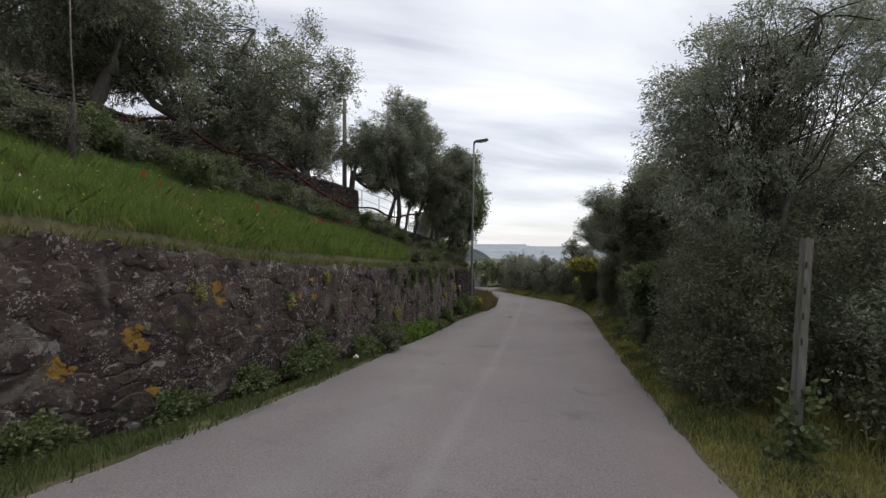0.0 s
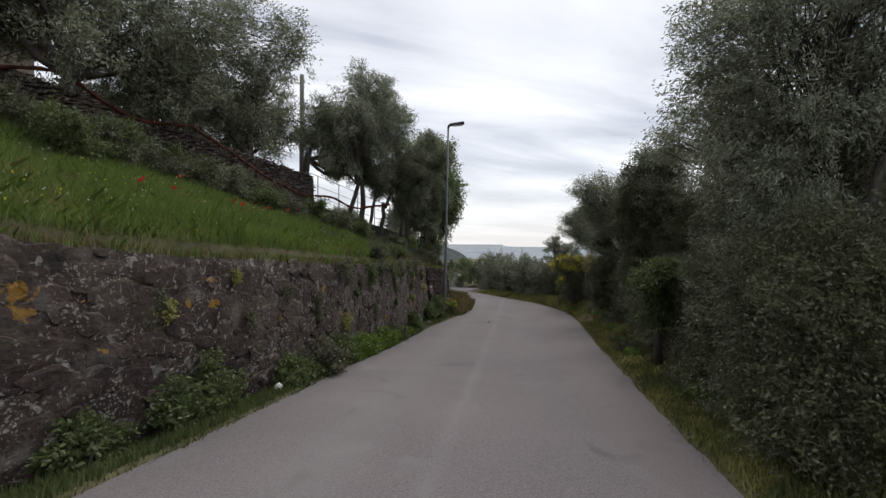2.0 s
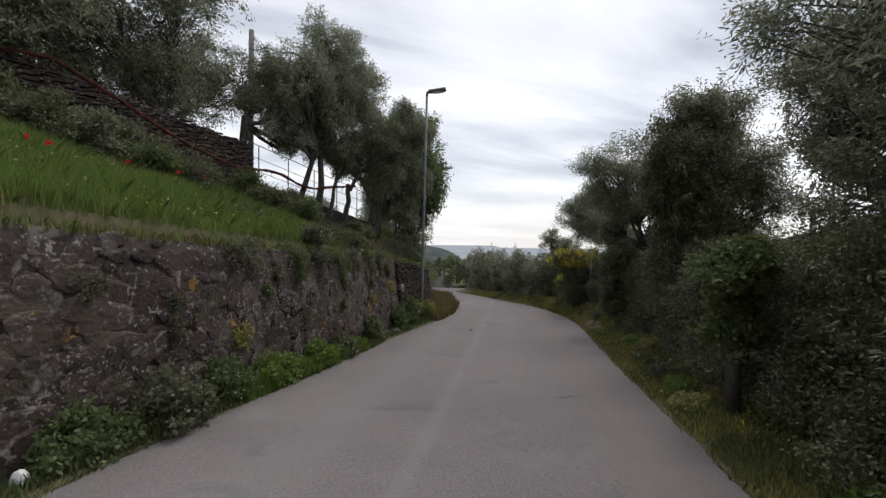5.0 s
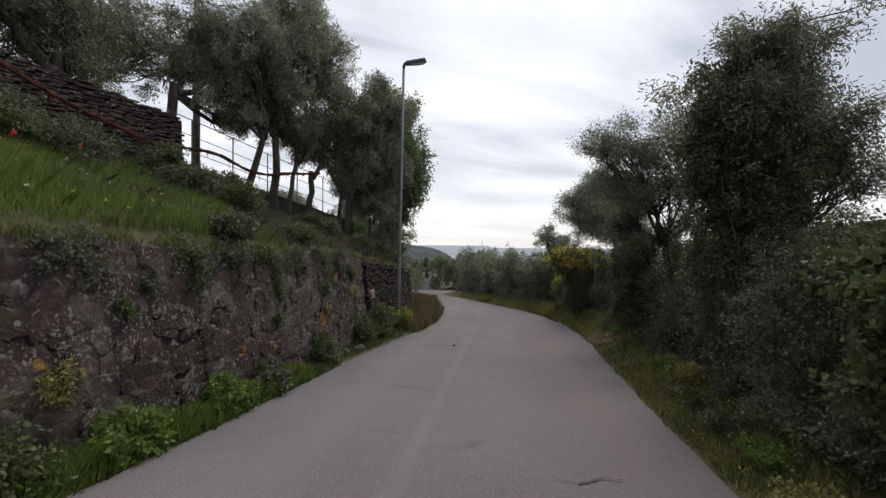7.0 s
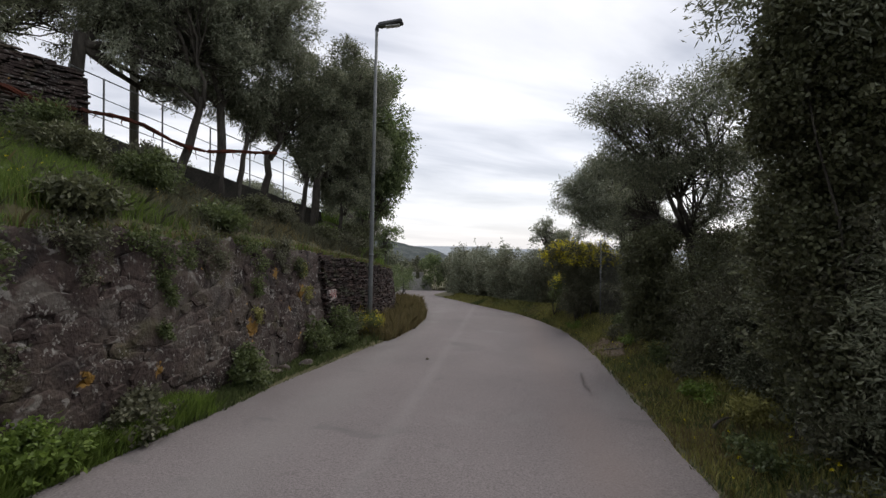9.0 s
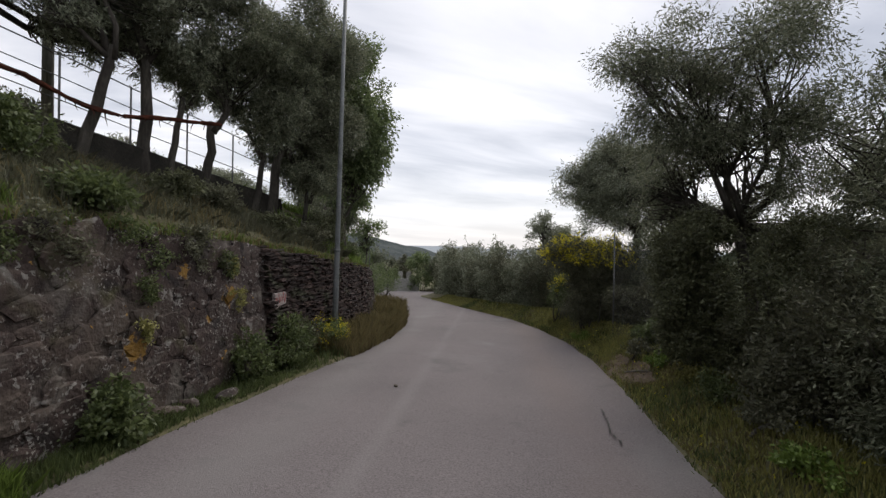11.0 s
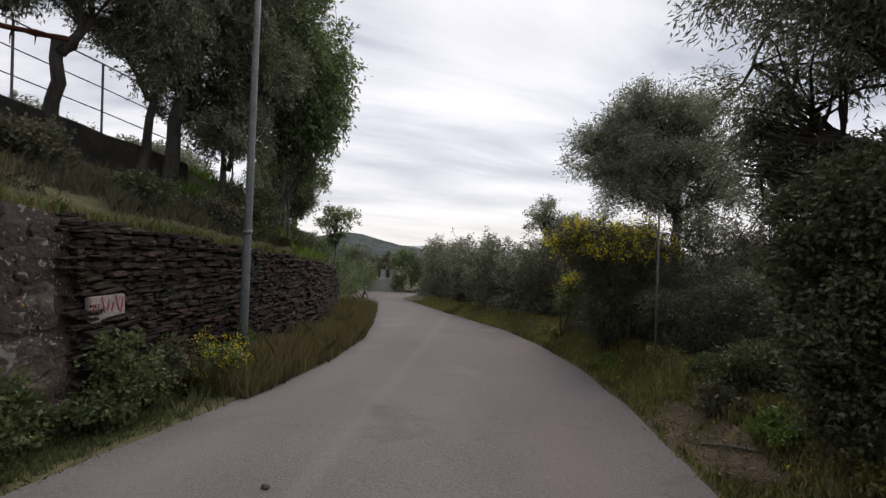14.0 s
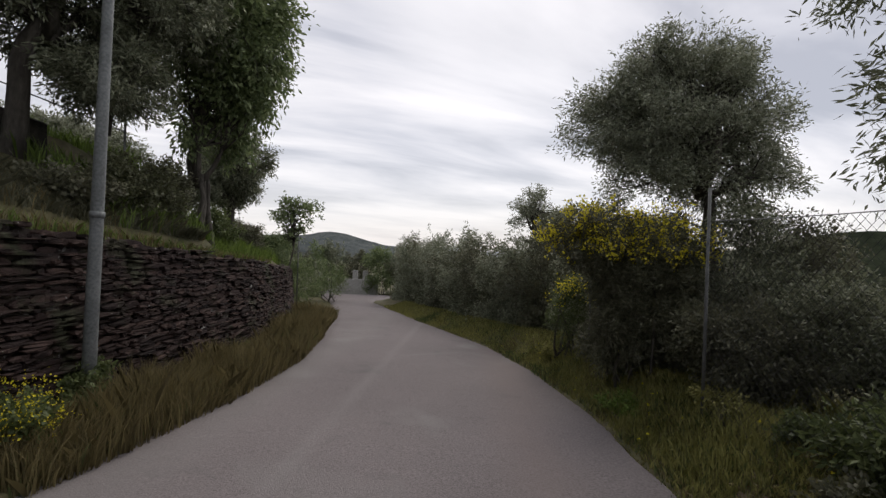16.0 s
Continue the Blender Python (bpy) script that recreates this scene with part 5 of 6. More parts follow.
def chain_link():
    a, b = Vector((3.71, 21.0, 0)), Vector((3.95, 17.4, 0))
    za, zb = ground_z(a.x, a.y), ground_z(b.x, b.y)
    root = thing("chain_link_fence", "sagging chain link fence on thin steel posts", "fence", (a.x, a.y, za))
    for p, z, top in ((a, za, 0.58), (Vector((3.40, 23.6, 0)), ground_z(3.40, 23.6), 0.1)):
        child("post", mesh_from("post", *tube([(p.x, p.y, z - 0.1), (p.x, p.y, top)], [0.015, 0.014], 8), M_WIRE, True), root)
    ln = (b - a).length
    d = (b - a) / ln
    step, parts = 0.07, []
    low, high = -1.45, 0.28
    rows = int((high - low) / step)

    def spot(u, v):
        sag = 0.04 * math.sin(math.pi * u / ln) * v
        return (a.x + d.x * u, a.y + d.y * u, low + (high - low) * v - sag)

    n = int(ln / step)
    for i in range(-rows, n):
        for sgn in (1, -1):
            pts = []
            for r in range(rows + 1):
                u = (i + r) * step if sgn == 1 else (i + rows - r) * step
                if 0 <= u <= ln:
                    q = spot(u, r / rows)
                    pts.append((q[0] + (0.006 if (r + i) % 2 else -0.006) * sgn, q[1], q[2]))
            if len(pts) > 1:
                parts.append(tube([pts[0], pts[len(pts) // 2], pts[-1]] if len(pts) > 2 else pts, [0.0014] * min(3, len(pts)), 3))
    child("mesh", mesh_from("mesh", *join(parts), M_MESH), root, "diamond wire mesh")
    child("top_wire", mesh_from("top_wire", *tube([spot(ln * k / 8, 1.0) for k in range(9)], [0.004] * 9, 5), M_WIRE), root)


chain_link()


# ------------------------------------------------------------ painted panel in the slate wall
def panel():
    y, z = 18.82, -0.67
    x = face_x(y, z) + 0.055
    ty = math.atan2(wall_x(y + 0.3) - wall_x(y - 0.3), 0.6)
    root = thing("wall_panel", "whitewashed stone panel with faded red painted strokes", "panel", (x, y, z))
    m = Matrix.Translation((x, y, z)) @ Matrix.Rotation(-ty, 4, "Z")
    box("slab", (0.06, 0.42, 0.25), (0, 0, 0), M_PLAQUE, root, 0.012).matrix_basis = m
    rng = random.Random(4)
    for k in range(7):
        b = box("stroke", (0.008, 0.016, rng.uniform(0.08, 0.17)), (0, 0, 0), M_PAINT, root, 0.003)
        b.matrix_basis = m @ Matrix.Translation((0.031, -0.17 + 0.055 * k, 0.03 + rng.uniform(-0.02, 0.02))) @ Matrix.Rotation(rng.uniform(-0.5, 0.5), 4, "X")


panel()


# ------------------------------------------------------------ grasses and weeds
def scatter(rng, n, y0, y1, fx0, fx1):
    out = []
    for _ in range(n):
        y = rng.uniform(y0, y1)
        x = rng.uniform(min(fx0(y), fx1(y) - 0.05), fx1(y))
        out.append((x, y, ground_z(x, y) - 0.01))
    return np.array(out)


def bare(x, y):
    """Where the verge is trodden to bare earth."""
    return ((x - 3.36) / 0.25) ** 2 + ((y - 18.95) / 1.15) ** 2 + 0.6 * noise.noise((x * 3.5, y * 3.5, 1)) < 0.9


def grass(name, label, n, y0, y1, fx0, fx1, height, width, mat, seed, clump=0.35, lean=0.6):
    rng = np.random.default_rng(seed)
    pts = scatter(rng, n, y0, y1, fx0, fx1)
    keep = np.array([noise.noise((p[0] * 1.6, p[1] * 1.6, seed)) > -clump and (not bare(p[0], p[1]) or (p[0] * 997) % 1 < 0.16) for p in pts])
    pts = pts[keep]
    hs = np.array([1 + 0.7 * noise.noise((p[0] * 0.9, p[1] * 0.9, seed + 9)) for p in pts])
    s = height * 1.25
    co = blades(rng, pts, 1.0, width * 0.35 / s, lean)
    base = pts[:, None, :]
    co = base + (co - base) * np.stack([0 * hs + s, 0 * hs + s, height * hs], 1)[:, None, :]
    tagged(new(name, quads_mesh(name, co, mat, 5)), label, "grass", kind="stuff")


grass("bank_grass", "lush green meadow grass on the bank", 140000, 2.0, 15.0, lambda y: wall_x(y) - 4.2, lambda y: wall_x(y) - 0.22, 0.24, 0.017, M_GRASS, 1, 0.8, 0.7)
grass("bank_grass", "rough grass below the olive trees", 32000, 12.0, 24.0, lambda y: max(low_wall_x(y) + 0.75, wall_x(y) - 4.5), lambda y: wall_x(y) - 0.22, 0.2, 0.024, M_SHRUB, 2, 0.3, 1.1)
grass("bank_grass", "dry grass mixed into the bank", 12000, 3.0, 24.0, lambda y: max(low_wall_x(y) + 0.7, wall_x(y) - 4.5), lambda y: wall_x(y) - 0.22, 0.20, 0.030, M_DRYGRASS, 3, 0.05)
grass("bank_grass", "pale green patches of fine grass on the bank", 20000, 2.0, 13.5, lambda y: wall_x(y) - 3.2, lambda y: wall_x(y) - 0.22, 0.17, 0.022, M_VERGE, 17, 0.12, 1.2)
grass("bank_grass", "dim grass under the old olive trees", 22000, 3.0, 15.0, lambda y: max(low_wall_x(y) + 0.1, wall_x(y) - 8), lambda y: wall_x(y) - 3.8, 0.25, 0.06, M_WEED, 4, 0.6)
grass("bank_grass", "green grass above the slate wall", 16000, 22.0, 33.0, lambda y: wall_x(y) - 3.0, lambda y: wall_x(y) - 0.22, 0.25, 0.05, M_GRASS, 5, 0.8)
grass("verge_grass", "lush bright grass at the foot of the wall", 12000, 10.2, 14.4, lambda y: wall_x(y) + 0.10, lambda y: left_edge(y) + 0.06, 0.20, 0.04, M_GRASS, 16, 0.7)
grass("verge_grass", "green verge grass at the foot of the wall", 30000, 1.5, 19.0, lambda y: wall_x(y) + 0.12, lambda y: left_edge(y) + 0.10, 0.11, 0.028, M_WEED, 6, 0.5)
grass("verge_grass", "tall dry verge grass along the slate wall", 24000, 19.6, 30.0, lambda y: wall_x(y) + 0.35, lambda y: left_edge(y) + 0.15, 0.36, 0.03, M_DRYGRASS, 7, 0.6)
grass("verge_grass", "weedy grass along the slate wall", 3000, 18.5, 30.0, lambda y: wall_x(y) + 0.1, lambda y: left_edge(y) + 0.1, 0.26, 0.04, M_WEED, 8, 0.6)
grass("verge_grass", "grass strip on the valley side of the road", 30000, 2.0, 30.0, lambda y: right_edge(y) - 0.08, lambda y: right_edge(y) + 0.85, 0.09, 0.035, M_WEED, 9, 0.1)
grass("verge_grass", "yellowing grass on the valley side of the road", 90000, 2.0, 34.0, lambda y: right_edge(y) - 0.05, lambda y: right_edge(y) + 1.6, 0.085, 0.035, M_VERGE, 10, 0.75)
grass("verge_grass", "straw-coloured grass along the valley side", 22000, 7.5, 26.0, lambda y: right_edge(y) - 0.04, lambda y: right_edge(y) + 0.9, 0.075, 0.03, M_DRYGRASS, 14, 0.25)
grass("verge_grass", "thick yellow-green growth below the fence", 24000, 18.8, 25.0, lambda y: right_edge(y) + 0.1, lambda y: right_edge(y) + 1.9, 0.13, 0.035, M_VERGE, 18, 0.6)
grass("slope_grass", "tall rough grass on the slope below the road", 26000, 1.0, 24.0, lambda y: right_edge(y) + 1.35, lambda y: right_edge(y) + 5.5, 0.30, 0.024, M_VERGE, 12, 0.6)



def flecks(name, label, n, mat, y0, y1, fx0, fx1, up, seed):
    """Tiny wild flowers strewn through grass."""
    rng = np.random.default_rng(seed)
    p = scatter(rng, n, y0, y1, fx0, fx1) + np.array([0, 0, up]) + rng.normal(size=(n, 3)) * np.array([0, 0, 0.03])
    p = np.repeat(p, 4, axis=0)
    tagged(new(name, quads_mesh(name, leaf_quads(rng, p, rng.normal(size=(n * 4, 3)) + np.array([0, 0, 0.6]), 0.022, 0.018), mat)), label, "flowers", kind="stuff")


flecks("bank_flowers", "tiny white flowers in the bank grass", 260, M_WHITE, 3, 14, lambda y: wall_x(y) - 4.0, lambda y: wall_x(y) - 0.3, 0.17, 31)
flecks("bank_flowers", "tiny yellow flowers in the bank grass", 200, M_BROOM, 3, 16, lambda y: wall_x(y) - 3.0, lambda y: wall_x(y) - 0.3, 0.17, 32)
flecks("verge_flowers", "tiny yellow flowers in the verge", 130, M_BROOM, 9, 26, lambda y: right_edge(y) + 0.05, lambda y: right_edge(y) + 1.0, 0.08, 33)


def rim_grass():
    """Dry and mossy tufts that hang over the top edge of the wall."""
    rng = np.random.default_rng(15)
    y = rng.uniform(1.5, 27, 16000)
    pts = []
    for v in y:
        t = wall_top(float(v))
        pts.append((face_x(float(v), t) - rng.uniform(-0.02, 0.42), v, t - 0.02))
    pts = np.array(pts)
    keep = np.array([noise.noise((p[1] * 1.3, 0, 7)) > -0.45 for p in pts])
    pts = pts[keep]
    half = rng.random(len(pts)) < 0.5
    for sel, mat, lab in ((half, M_DRYGRASS, "dry tufts along the wall top"), (~half, M_GRASS, "green tufts along the wall top")):
        tagged(new("rim_grass", quads_mesh("rim_grass", blades(rng, pts[sel], 0.15, 0.012, 0.9), mat, 5)), lab, "grass", kind="stuff")


rim_grass()


def soil_patch():
    verts, faces = [], []
    n, m = 16, 34
    for j in range(m + 1):
        for i in range(n + 1):
            x, y = 2.95 + 1.0 * i / n, 17.6 + 2.9 * j / m
            verts.append((x, y, max(ground_z(x, y), road_z(y) + 0.01) + (0.035 if bare(x, y) else -0.05)))
    for j in range(m):
        for i in range(n):
            o = j * (n + 1) + i
            faces.append((o, o + 1, o + n + 2, o + n + 1))
    tagged(new("soil_patch", mesh_from("soil_patch", verts, faces, M_SOIL, True)), "bare dry earth at the road edge", "soil", kind="structure")
    rng = np.random.default_rng(19)
    p = np.array([(x, y, ground_z(x, y) + 0.045) for x, y in zip(rng.uniform(3.15, 3.85, 900), rng.uniform(17.9, 20.1, 900))])
    tagged(new("dead_leaves", quads_mesh("dead_leaves", leaf_quads(rng, p, rng.normal(size=(900, 3)) * np.array([1, 1, 0.15]), 0.055, 0.016), M_DRYGRASS)), "dead leaves and twigs on bare earth", "leaf litter", kind="stuff")
    p = np.array([(x, y, ground_z(x, y) + 0.016) for x, y in zip(rng.uniform(2.2, 3.1, 1500), rng.uniform(2.4, 5.8, 1500))])
    tagged(new("dead_leaves", quads_mesh("dead_leaves", leaf_quads(rng, p, rng.normal(size=(1500, 3)) * np.array([1, 1, 0.15]), 0.055, 0.018), M_DRYGRASS)), "dead leaves along the verge", "leaf litter", kind="stuff")


soil_patch()
rs = random.Random(8)
WEEDS = "weeds at the foot of the wall"
for k, (y, r, h, mat) in enumerate([(3.13, 0.35, 0.35, M_WEED), (4.39, 0.3, 0.3, M_WEED), (5.52, 0.3, 0.4, M_WEED), (6.41, 0.40, 0.55, M_WEED), (6.96, 0.35, 0.6, M_WEED), (8.42, 0.4, 0.35, M_WEED), (9.23, 0.4, 0.5, M_SHRUB),
                                    (10.15, 0.4, 0.45, M_WEED), (11.1, 0.4, 0.35, M_GRASS), (12.49, 0.4, 0.35, M_GRASS), (13.58, 0.35, 0.35, M_SHRUB), (15.33, 0.3, 0.5, M_WEED), (17.62, 0.4, 0.65, M_WEED), (18.61, 0.45, 0.75, M_WEED),
                                    (19.37, 0.4, 0.6, M_IVY), (20.88, 0.35, 0.45, M_WEED)]):
    x = wall_x(y) + 0.32 + 0.1 * rs.random()
    z0 = ground_z(x, y)
    bush("weed_clump", "leafy green weeds growing against the wall", [((x, y, z0 + h * 0.45), (r * 0.8, r * 1.25, h * 0.55)), ((x - 0.12, y + 0.1, z0 + h * 0.8), (r * 0.45, r * 0.7, h * 0.4))],
         2600, mat, 400 + k, per=14, leaf=(0.055, 0.034), spread=0.08, category="weeds", group=WEEDS, stems=5)
bush("mustard_plant", "flowering weed with small yellow blossoms by the lamp post", [((-1.78, 19.99, -1.52), (0.36, 0.45, 0.33))], 3000, M_WEED, 430, per=12, leaf=(0.05, 0.03), spread=0.08, category="weeds",
     flowers=(0.7, M_BROOM, 0.019, -1.65))
for k, (x, y, r, h) in enumerate([(-6.51, 8.32, 0.55, 0.9), (-6.9, 9.49, 0.6, 0.9), (-6.05, 11.16, 0.5, 0.7), (-5.46, 12.47, 0.5, 0.6), (-5.21, 13.36, 0.5, 0.6), (-4.51, 14.93, 0.5, 0.6), (-4.16, 16.06, 0.55, 0.7), (-4.87, 16.94, 0.5, 0.6),
                                  (-3.63, 18.09, 0.4, 0.4), (-7.57, 6.85, 0.7, 1.0), (-7.06, 5.67, 0.6, 0.8), (-2.95, 13.64, 0.4, 0.3), (-2.9, 15.86, 0.4, 0.3), (-7.95, 8.49, 0.8, 1.1), (-7.39, 10.28, 0.7, 0.9), (-6.8, 11.35, 0.7, 0.9), (-6.33, 13.09, 0.65, 0.8), (-6.02, 14.42, 0.6, 0.7), (-5.49, 15.57, 0.6, 0.7)]):
    z0 = ground_z(x, y)
    bush("bank_shrub", "low leafy shrub on the grassy bank", [((x, y, z0 + h * 0.45), (r, r, h * 0.55))], 5200, [M_WEED, M_SHRUB, M_IVY][k % 3], 440 + k, leaf=(0.07, 0.03), group="shrubs on the bank")
for k, y in enumerate([11.0, 12.3, 13.2, 14.1, 15.0, 16.0, 16.9]):
    x = wall_x(y) - 0.10
    t = wall_top(y)
    bush("trailing_plant", "dusty plants trailing over the wall top", [((x, y, t - 0.05), (0.22, 0.45, 0.2)), ((x + 0.06, y + 0.2, t - 0.3), (0.14, 0.3, 0.25))], 2200,
         [M_SHRUB, M_WEED][k % 2], 470 + k, per=14, leaf=(0.045, 0.022), spread=0.08, category="trailing plant", group="plants over the wall", stems=0)


for k in range(29):
    y = 3.6 + 0.36 * k
    lx = low_wall_x(y)
    x = lx + [0.55, 1.25, 1.8][k % 3] * (1.0 if y < 13 else 0.6) + rs.uniform(-0.2, 0.2)
    r, h = rs.uniform(0.5, 0.75), rs.uniform(0.55, 0.95) * (1.0 if y < 13 else 0.7)
    z0 = ground_z(x, y)
    bush("bank_shrub", "rank dark green growth below the terrace wall", [((x, y, z0 + h * 0.4), (r, r, h * 0.55))], 5000, [M_SHRUB, M_WEED, M_IVY, M_OLIVE_DK][k % 4], 700 + k,
         leaf=[(0.06, 0.03), (0.11, 0.03)][k % 2], group="shrubs on the bank")


for k in range(26):
    y = rs.uniform(5.0, 18.0)
    lo, hi = road_z(y) + 0.4, wall_top(y) - 0.1
    z = lo + (hi - lo) * rs.random() ** 0.6
    x = face_x(y, z) + 0.02
    r = rs.uniform(0.08, 0.2)
    root = bush("wall_weed", "small weed rooted in the wall joints", [((x + 0.03, y, z), (r * 0.5, r, r * 0.8)), ((x + 0.05, y, z - r * 0.7), (r * 0.4, r * 0.7, r * 0.6))], 500, [M_WEED, M_SHRUB, M_VERGE][k % 3], 760 + k,
                per=10, leaf=(0.04, 0.02), spread=0.05, category="weeds", group="weeds in the wall", stems=0)


for k in range(22):
    y = 6.5 + 0.85 * k
    x = right_edge(y) + rs.uniform(0.25, 0.85)
    if bare(x, y):
        continue
    r, h = rs.uniform(0.12, 0.26), rs.uniform(0.14, 0.3)
    z0 = ground_z(x, y)
    bush("weed_clump", "low leafy weeds in the valley-side verge", [((x, y, z0 + h * 0.4), (r, r * 1.3, h * 0.55))], 1400, [M_WEED, M_VERGE, M_GRASS, M_SHRUB][k % 4], 820 + k, per=12,
         leaf=(0.045, 0.024), spread=0.06, category="weeds", group="weeds in the verge", stems=3)


def poppy(x, y, k):
    rng = np.random.default_rng(600 + k)
    z = ground_z(x, y)
    root = thing("poppy", "red poppy in the grass", "flower", (x, y, z), "poppies in the grass")
    h = 0.34
    child("stem", mesh_from("stem", *tube([(x, y, z - 0.02), (x + 0.02, y, z + h * 0.6), (x + 0.03, y, z + h)], [0.005, 0.004, 0.003], 5), M_WEED), root)
    p = np.tile([x + 0.03, y, z + h], (7, 1))
    a = rng.normal(size=(7, 3)) + np.array([0, 0, 0.8])
    child("petals", quads_mesh("petals", leaf_quads(rng, p, a, 0.05, 0.045), M_POPPY), root)


for k, (x, y) in enumerate([(-5.62, 6.05), (-5.24, 5.96), (-4.69, 7.76), (-5.54, 9.73), (-4.6, 8.34), (-4.25, 9.35), (-4.16, 9.5), (-4.6, 12.07), (-4.92, 13.26), (-4.87, 8.05), (-4.38, 10.8), (-4.96, 16.71)]):
    poppy(x, y, k)


for k, (x, y, r, h, mat) in enumerate([(-2.88, 22.97, 0.55, 0.9, M_IVY), (-3.07, 20.32, 0.4, 0.35, M_IVY), (-2.87, 21.64, 0.4, 0.4, M_SHRUB), (-2.98, 22.53, 0.5, 0.7, M_IVY), (-3.09, 23.54, 0.5, 0.7, M_SHRUB), (-3.65, 19.21, 0.5, 0.5, M_SHRUB), (-3.49, 25.6, 0.55, 0.7, M_WEED),
                                       (-4.11, 28.06, 0.7, 0.8, M_SHRUB), (-5.17, 29.47, 0.7, 0.9, M_ASH), (-4.74, 30.79, 0.7, 0.7, M_ASH), (-6.22, 33.87, 0.9, 1.0, M_ASH), (-7.29, 36.51, 0.9, 1.2, M_ASH), (-5.05, 32.67, 0.9, 1.3, M_ASH), (-5.79, 35.39, 1.2, 1.9, M_ASH), (-6.85, 38.8, 1.3, 2.0, M_ASH), (-7.69, 40.36, 1.3, 2.2, M_OLIVE), (-4.03, 35.66, 0.9, 1.9, M_ASH), (-4.4, 32.79, 0.9, 1.9, M_ASH), (-5.18, 38.19, 1.0, 1.6, M_OLIVE)]):
    z0 = ground_z(x, y)
    bush("bank_shrub", "dark undergrowth below the trees on the bank", [((x, y, z0 + h * 0.42), (r, r * 1.1, h * 0.55))], 6500, mat, 500 + k, leaf=(0.06, 0.03), group="shrubs on the bank")


def dry_vine():
    x, y = -6.35, 5.5
    root = thing("dry_vine", "long bare vine hanging from the olive tree to the bank", "vine", g(-7.42, 5.57))
    pts = [(-6.5, 5.6, 5.2), (-6.48, 5.6, 4.2), (-6.4, 5.6, 3.15), (-6.9, 5.58, 2.4), (-7.5, 5.55, ground_z(-7.5, 5.55))]
    child("stem", mesh_from("stem", *tube(pts, [0.012, 0.012, 0.012, 0.010, 0.008], 5), M_TWIG, True), root)
    rng = np.random.default_rng(77)
    for k in range(9):
        p = Vector(pts[2]) + Vector((rng.normal() * 0.08, rng.normal() * 0.05, rng.normal() * 0.06))
        e = p + Vector((rng.normal() * 0.25, rng.normal() * 0.15, rng.uniform(-0.4, 0.05)))
        child("tendril", mesh_from("tendril", *tube([p, (p + e) / 2 + Vector((0, 0, -0.05)), e], [0.006, 0.004, 0.003], 4), M_TWIG), root)


dry_vine()
r_post = thing("fence_post", "old dark fence post standing on the bank", "post", g(-6.53, 5.66))
child("shaft", mesh_from("shaft", *tube([g(-6.53, 5.66, -0.1), g(-6.53, 5.66, 0.5), g(-6.51, 5.66, 1.0)], [0.05, 0.048, 0.045], 8), M_BARK, True), r_post)


# ------------------------------------------------------------ loose things by the road
def crack(points, seed):
    rng = np.random.default_rng(seed)
    verts, faces = [], []
    path = []
    for a, b in zip(points, points[1:]):
        for i in range(6):
            k = i / 6
            path.append((a[0] + (b[0] - a[0]) * k + rng.normal() * 0.012, a[1] + (b[1] - a[1]) * k + rng.normal() * 0.012))
    for i, (x, y) in enumerate(path):
        w = 0.004 + 0.006 * rng.random()
        z = road_z(y) + 0.028
        verts += [(x - w, y + w, z), (x + w, y - w, z)]
    for i in range(len(path) - 1):
        faces.append((2 * i, 2 * i + 1, 2 * i + 3, 2 * i + 2))
    tagged(new("road_crack", mesh_from("road_crack", verts, faces, M_DARK)), "thin dark crack in the asphalt", "crack", kind="structure")


crack([(1.22, 11.17), (1.43, 11.09), (1.65, 11.25), (1.83, 11.17)], 1)
crack([(2.4, 15.91), (2.37, 16.23), (2.45, 16.65), (2.48, 17.07)], 2)
def rock(name, x, y, size, label, mat, seed, sink=0.3):
    rng = np.random.default_rng(seed)
    bm = bmesh.new()
    bmesh.ops.create_icosphere(bm, subdivisions=2, radius=1)
    for v in bm.verts:
        k = 1 + 0.25 * noise.noise((v.co.x * 1.3 + seed, v.co.y * 1.3, v.co.z * 1.3))
        v.co = (v.co.x * size[0] * k, v.co.y * size[1] * k, v.co.z * size[2] * k)
    me = bpy.data.meshes.new(name)
    bm.to_mesh(me)
    bm.free()
    me.materials.append(mat)
    ob = new(name, me)
    ob.matrix_basis = Matrix.Translation((x, y, ground_z(x, y) + size[2] * (1 - sink))) @ Matrix.Rotation(rng.uniform(0, 3), 4, "Z")
    return tagged(ob, label, "rock" if mat is not M_LITTER else "litter")


rock("rock", -1.97, 16.81, (0.20, 0.10, 0.06), "flat stone lying at the road edge", M_STONE, 1)
rock("rock", -2.28, 16.09, (0.22, 0.13, 0.06), "flat fallen stone at the road edge", M_STONE, 2)
rock("rock", -2.14, 16.37, (0.10, 0.08, 0.07), "small fallen stone at the road edge", M_STONE, 3)
rock("litter", -2.66, 7.95, (0.065, 0.06, 0.075), "crumpled white paper at the verge", M_LITTER, 4)
for k, (x, y) in enumerate([(3.29, 19.16), (3.33, 19.05), (3.28, 19.42), (3.22, 18.39), (3.35, 18.95), (3.2, 17.66)]):
    rock("pebble", x, y, (0.035, 0.025, 0.02), "pale pebble at the road edge", M_CONC, 10 + k)
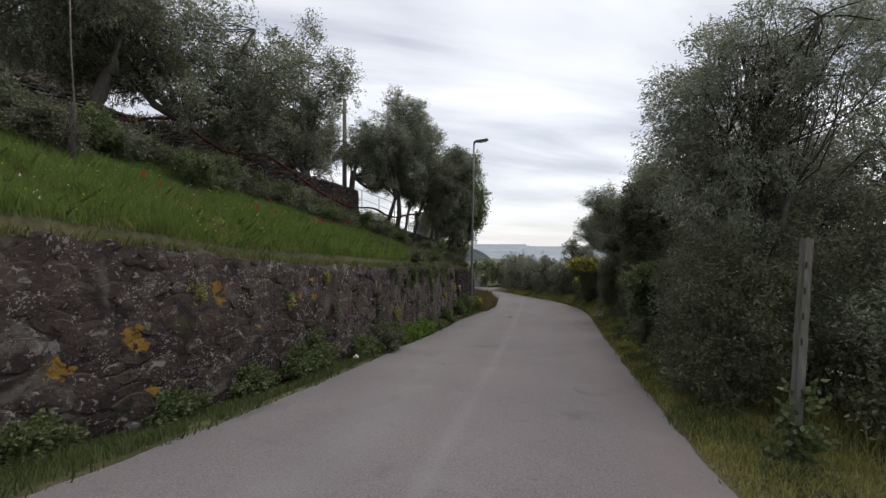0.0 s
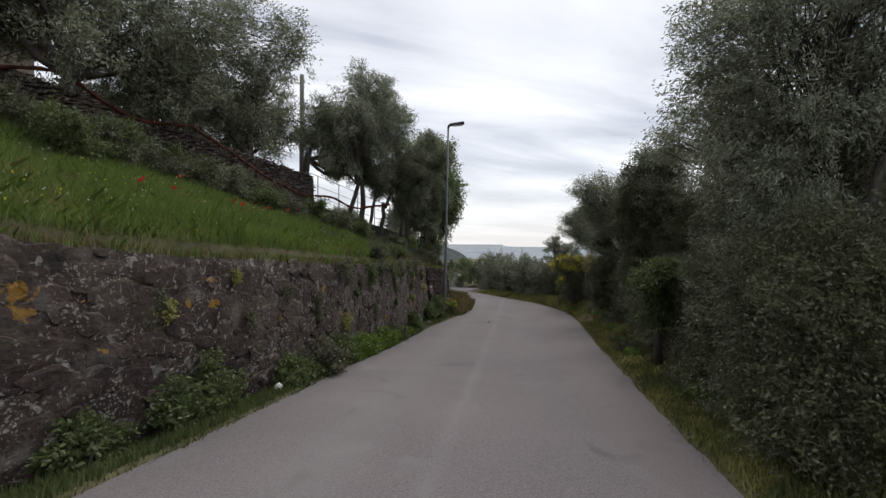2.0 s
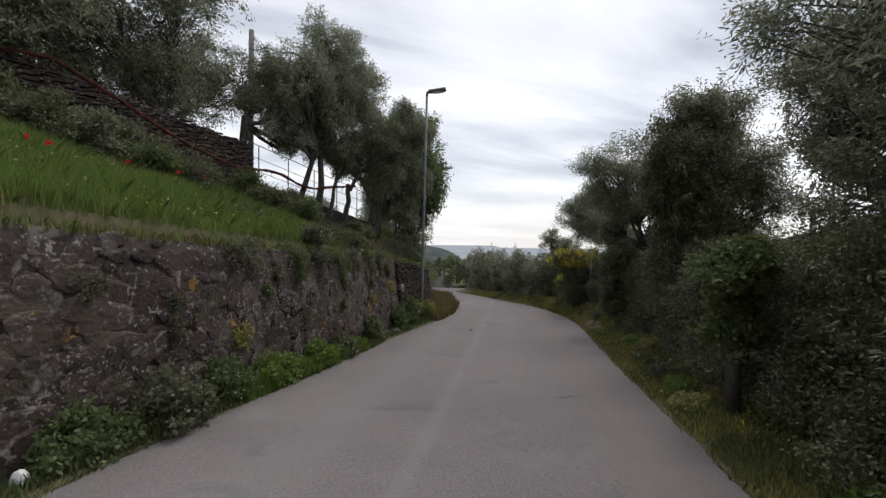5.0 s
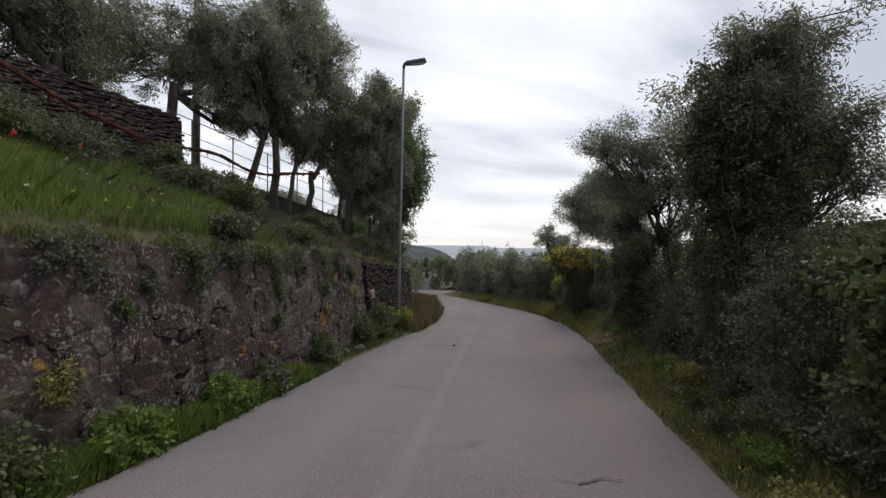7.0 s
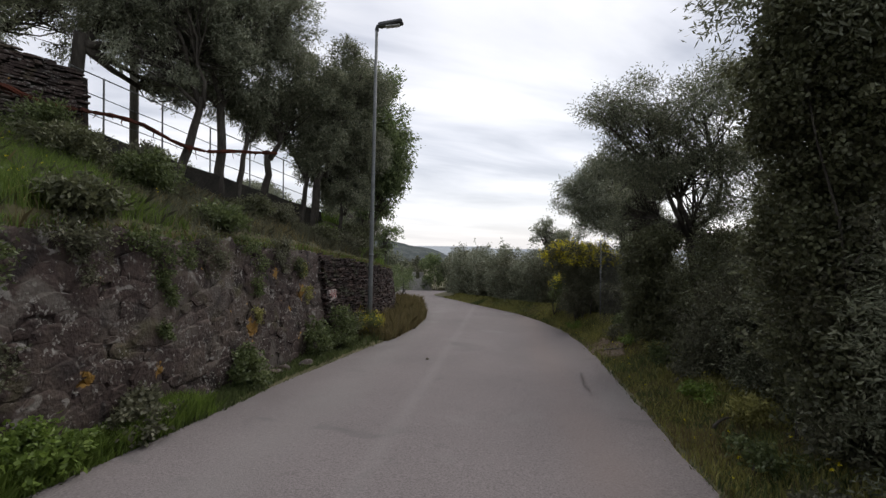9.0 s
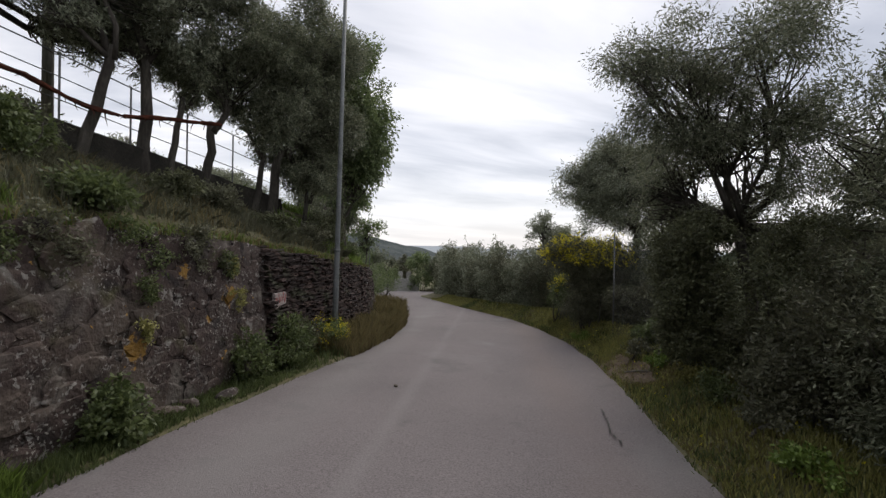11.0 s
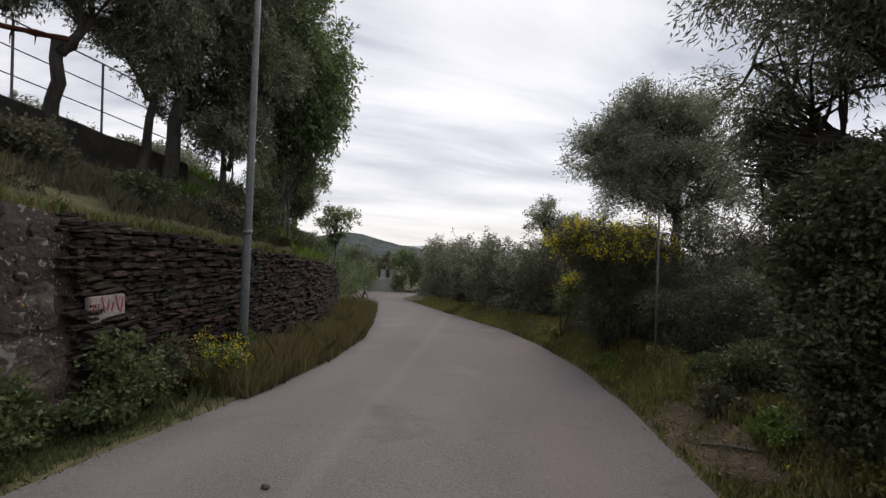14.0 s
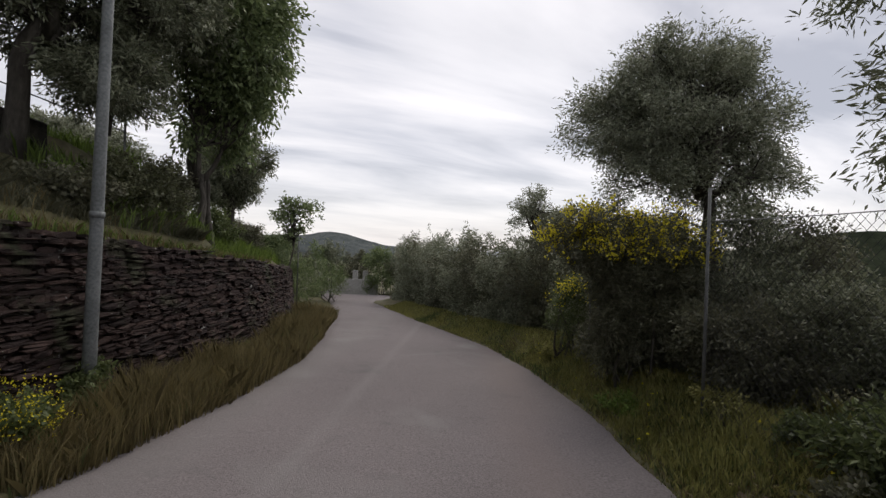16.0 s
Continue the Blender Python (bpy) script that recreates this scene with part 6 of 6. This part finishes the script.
for k, (y, z) in enumerate([(25.04, -0.86), (23.24, -1.31)]):
    x = face_x(y, z) + 0.05
    ob = rock("white_stone", x, y, (0.02, 0.055, 0.035), "pale stone set in the slate wall", M_CONC, 20 + k)
    ob.matrix_basis = Matrix.Translation((x, y, z))
    ob["category"] = "stone"


P = (-0.07, 17.65)
rock("pebble", P[0], P[1], (0.035, 0.025, 0.02), "small dark stone lying on the asphalt", M_STONE, 31, -3.0)
stick = thing("stick", "pale dead stick on the bare earth", "stick", (3.40, 18.6, ground_z(3.40, 18.6)))
child("shaft", mesh_from("shaft", *tube([(3.29, 18.82, ground_z(3.29, 18.82) + 0.05), (3.41, 18.6, ground_z(3.41, 18.6) + 0.055), (3.51, 18.3, ground_z(3.51, 18.3) + 0.05)], [0.010, 0.012, 0.007], 6), M_WOOD), stick)


def far_gate():
    z = ground_z(-4.4, 41)
    root = thing("gateway", "pale concrete garden wall with two gate posts", "gateway", (-4.4, 41, z))
    box("wall", (3.4, 0.25, 1.2), (-4.7, 41.2, -2.42), M_CONC, root, 0.02, 8)
    for x in (-4.3, -3.75):
        box("gate_post", (0.28, 0.28, 0.95), (x, 41.6, -1.85), M_CONC, root, 0.02, 8)


far_gate()


# ------------------------------------------------------------ hills
def hill(name, cx, cy, rx, ry, base, top, seed, label, mat=None, steep=0.8):
    verts, faces = [], []
    n, m = 60, 26
    for j in range(m):
        for i in range(n):
            u, v = i / (n - 1) * 2 - 1, j / (m - 1) * 2 - 1
            x, y = cx + u * rx, cy + v * ry
            s = max(0.0, 1 - u * u) ** steep * max(0.0, 1 - v * v)
            z = base + (top - base) * s * (1 + 0.35 * noise.noise((u * 2.2, v * 2, seed))) + s * 0.05 * rx ** 0.5 * noise.noise((u * 22, v * 16, seed))
            verts.append((x, y, z))
    for j in range(m - 1):
        for i in range(n - 1):
            faces.append((j * n + i, j * n + i + 1, (j + 1) * n + i + 1, (j + 1) * n + i))
    tagged(new(name, mesh_from(name, verts, faces, mat or M_HILL_HAZY, True)), label, "hill", kind="structure")


# the first hill takes the default material, with haze in its colour
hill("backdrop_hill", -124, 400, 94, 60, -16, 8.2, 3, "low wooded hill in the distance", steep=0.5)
hill("backdrop_hill", 150, 170, 86, 55, -16, 9.5, 7, "dark wooded hillside across the valley", M_HILL_NEAR)
lay_stones(WALL)
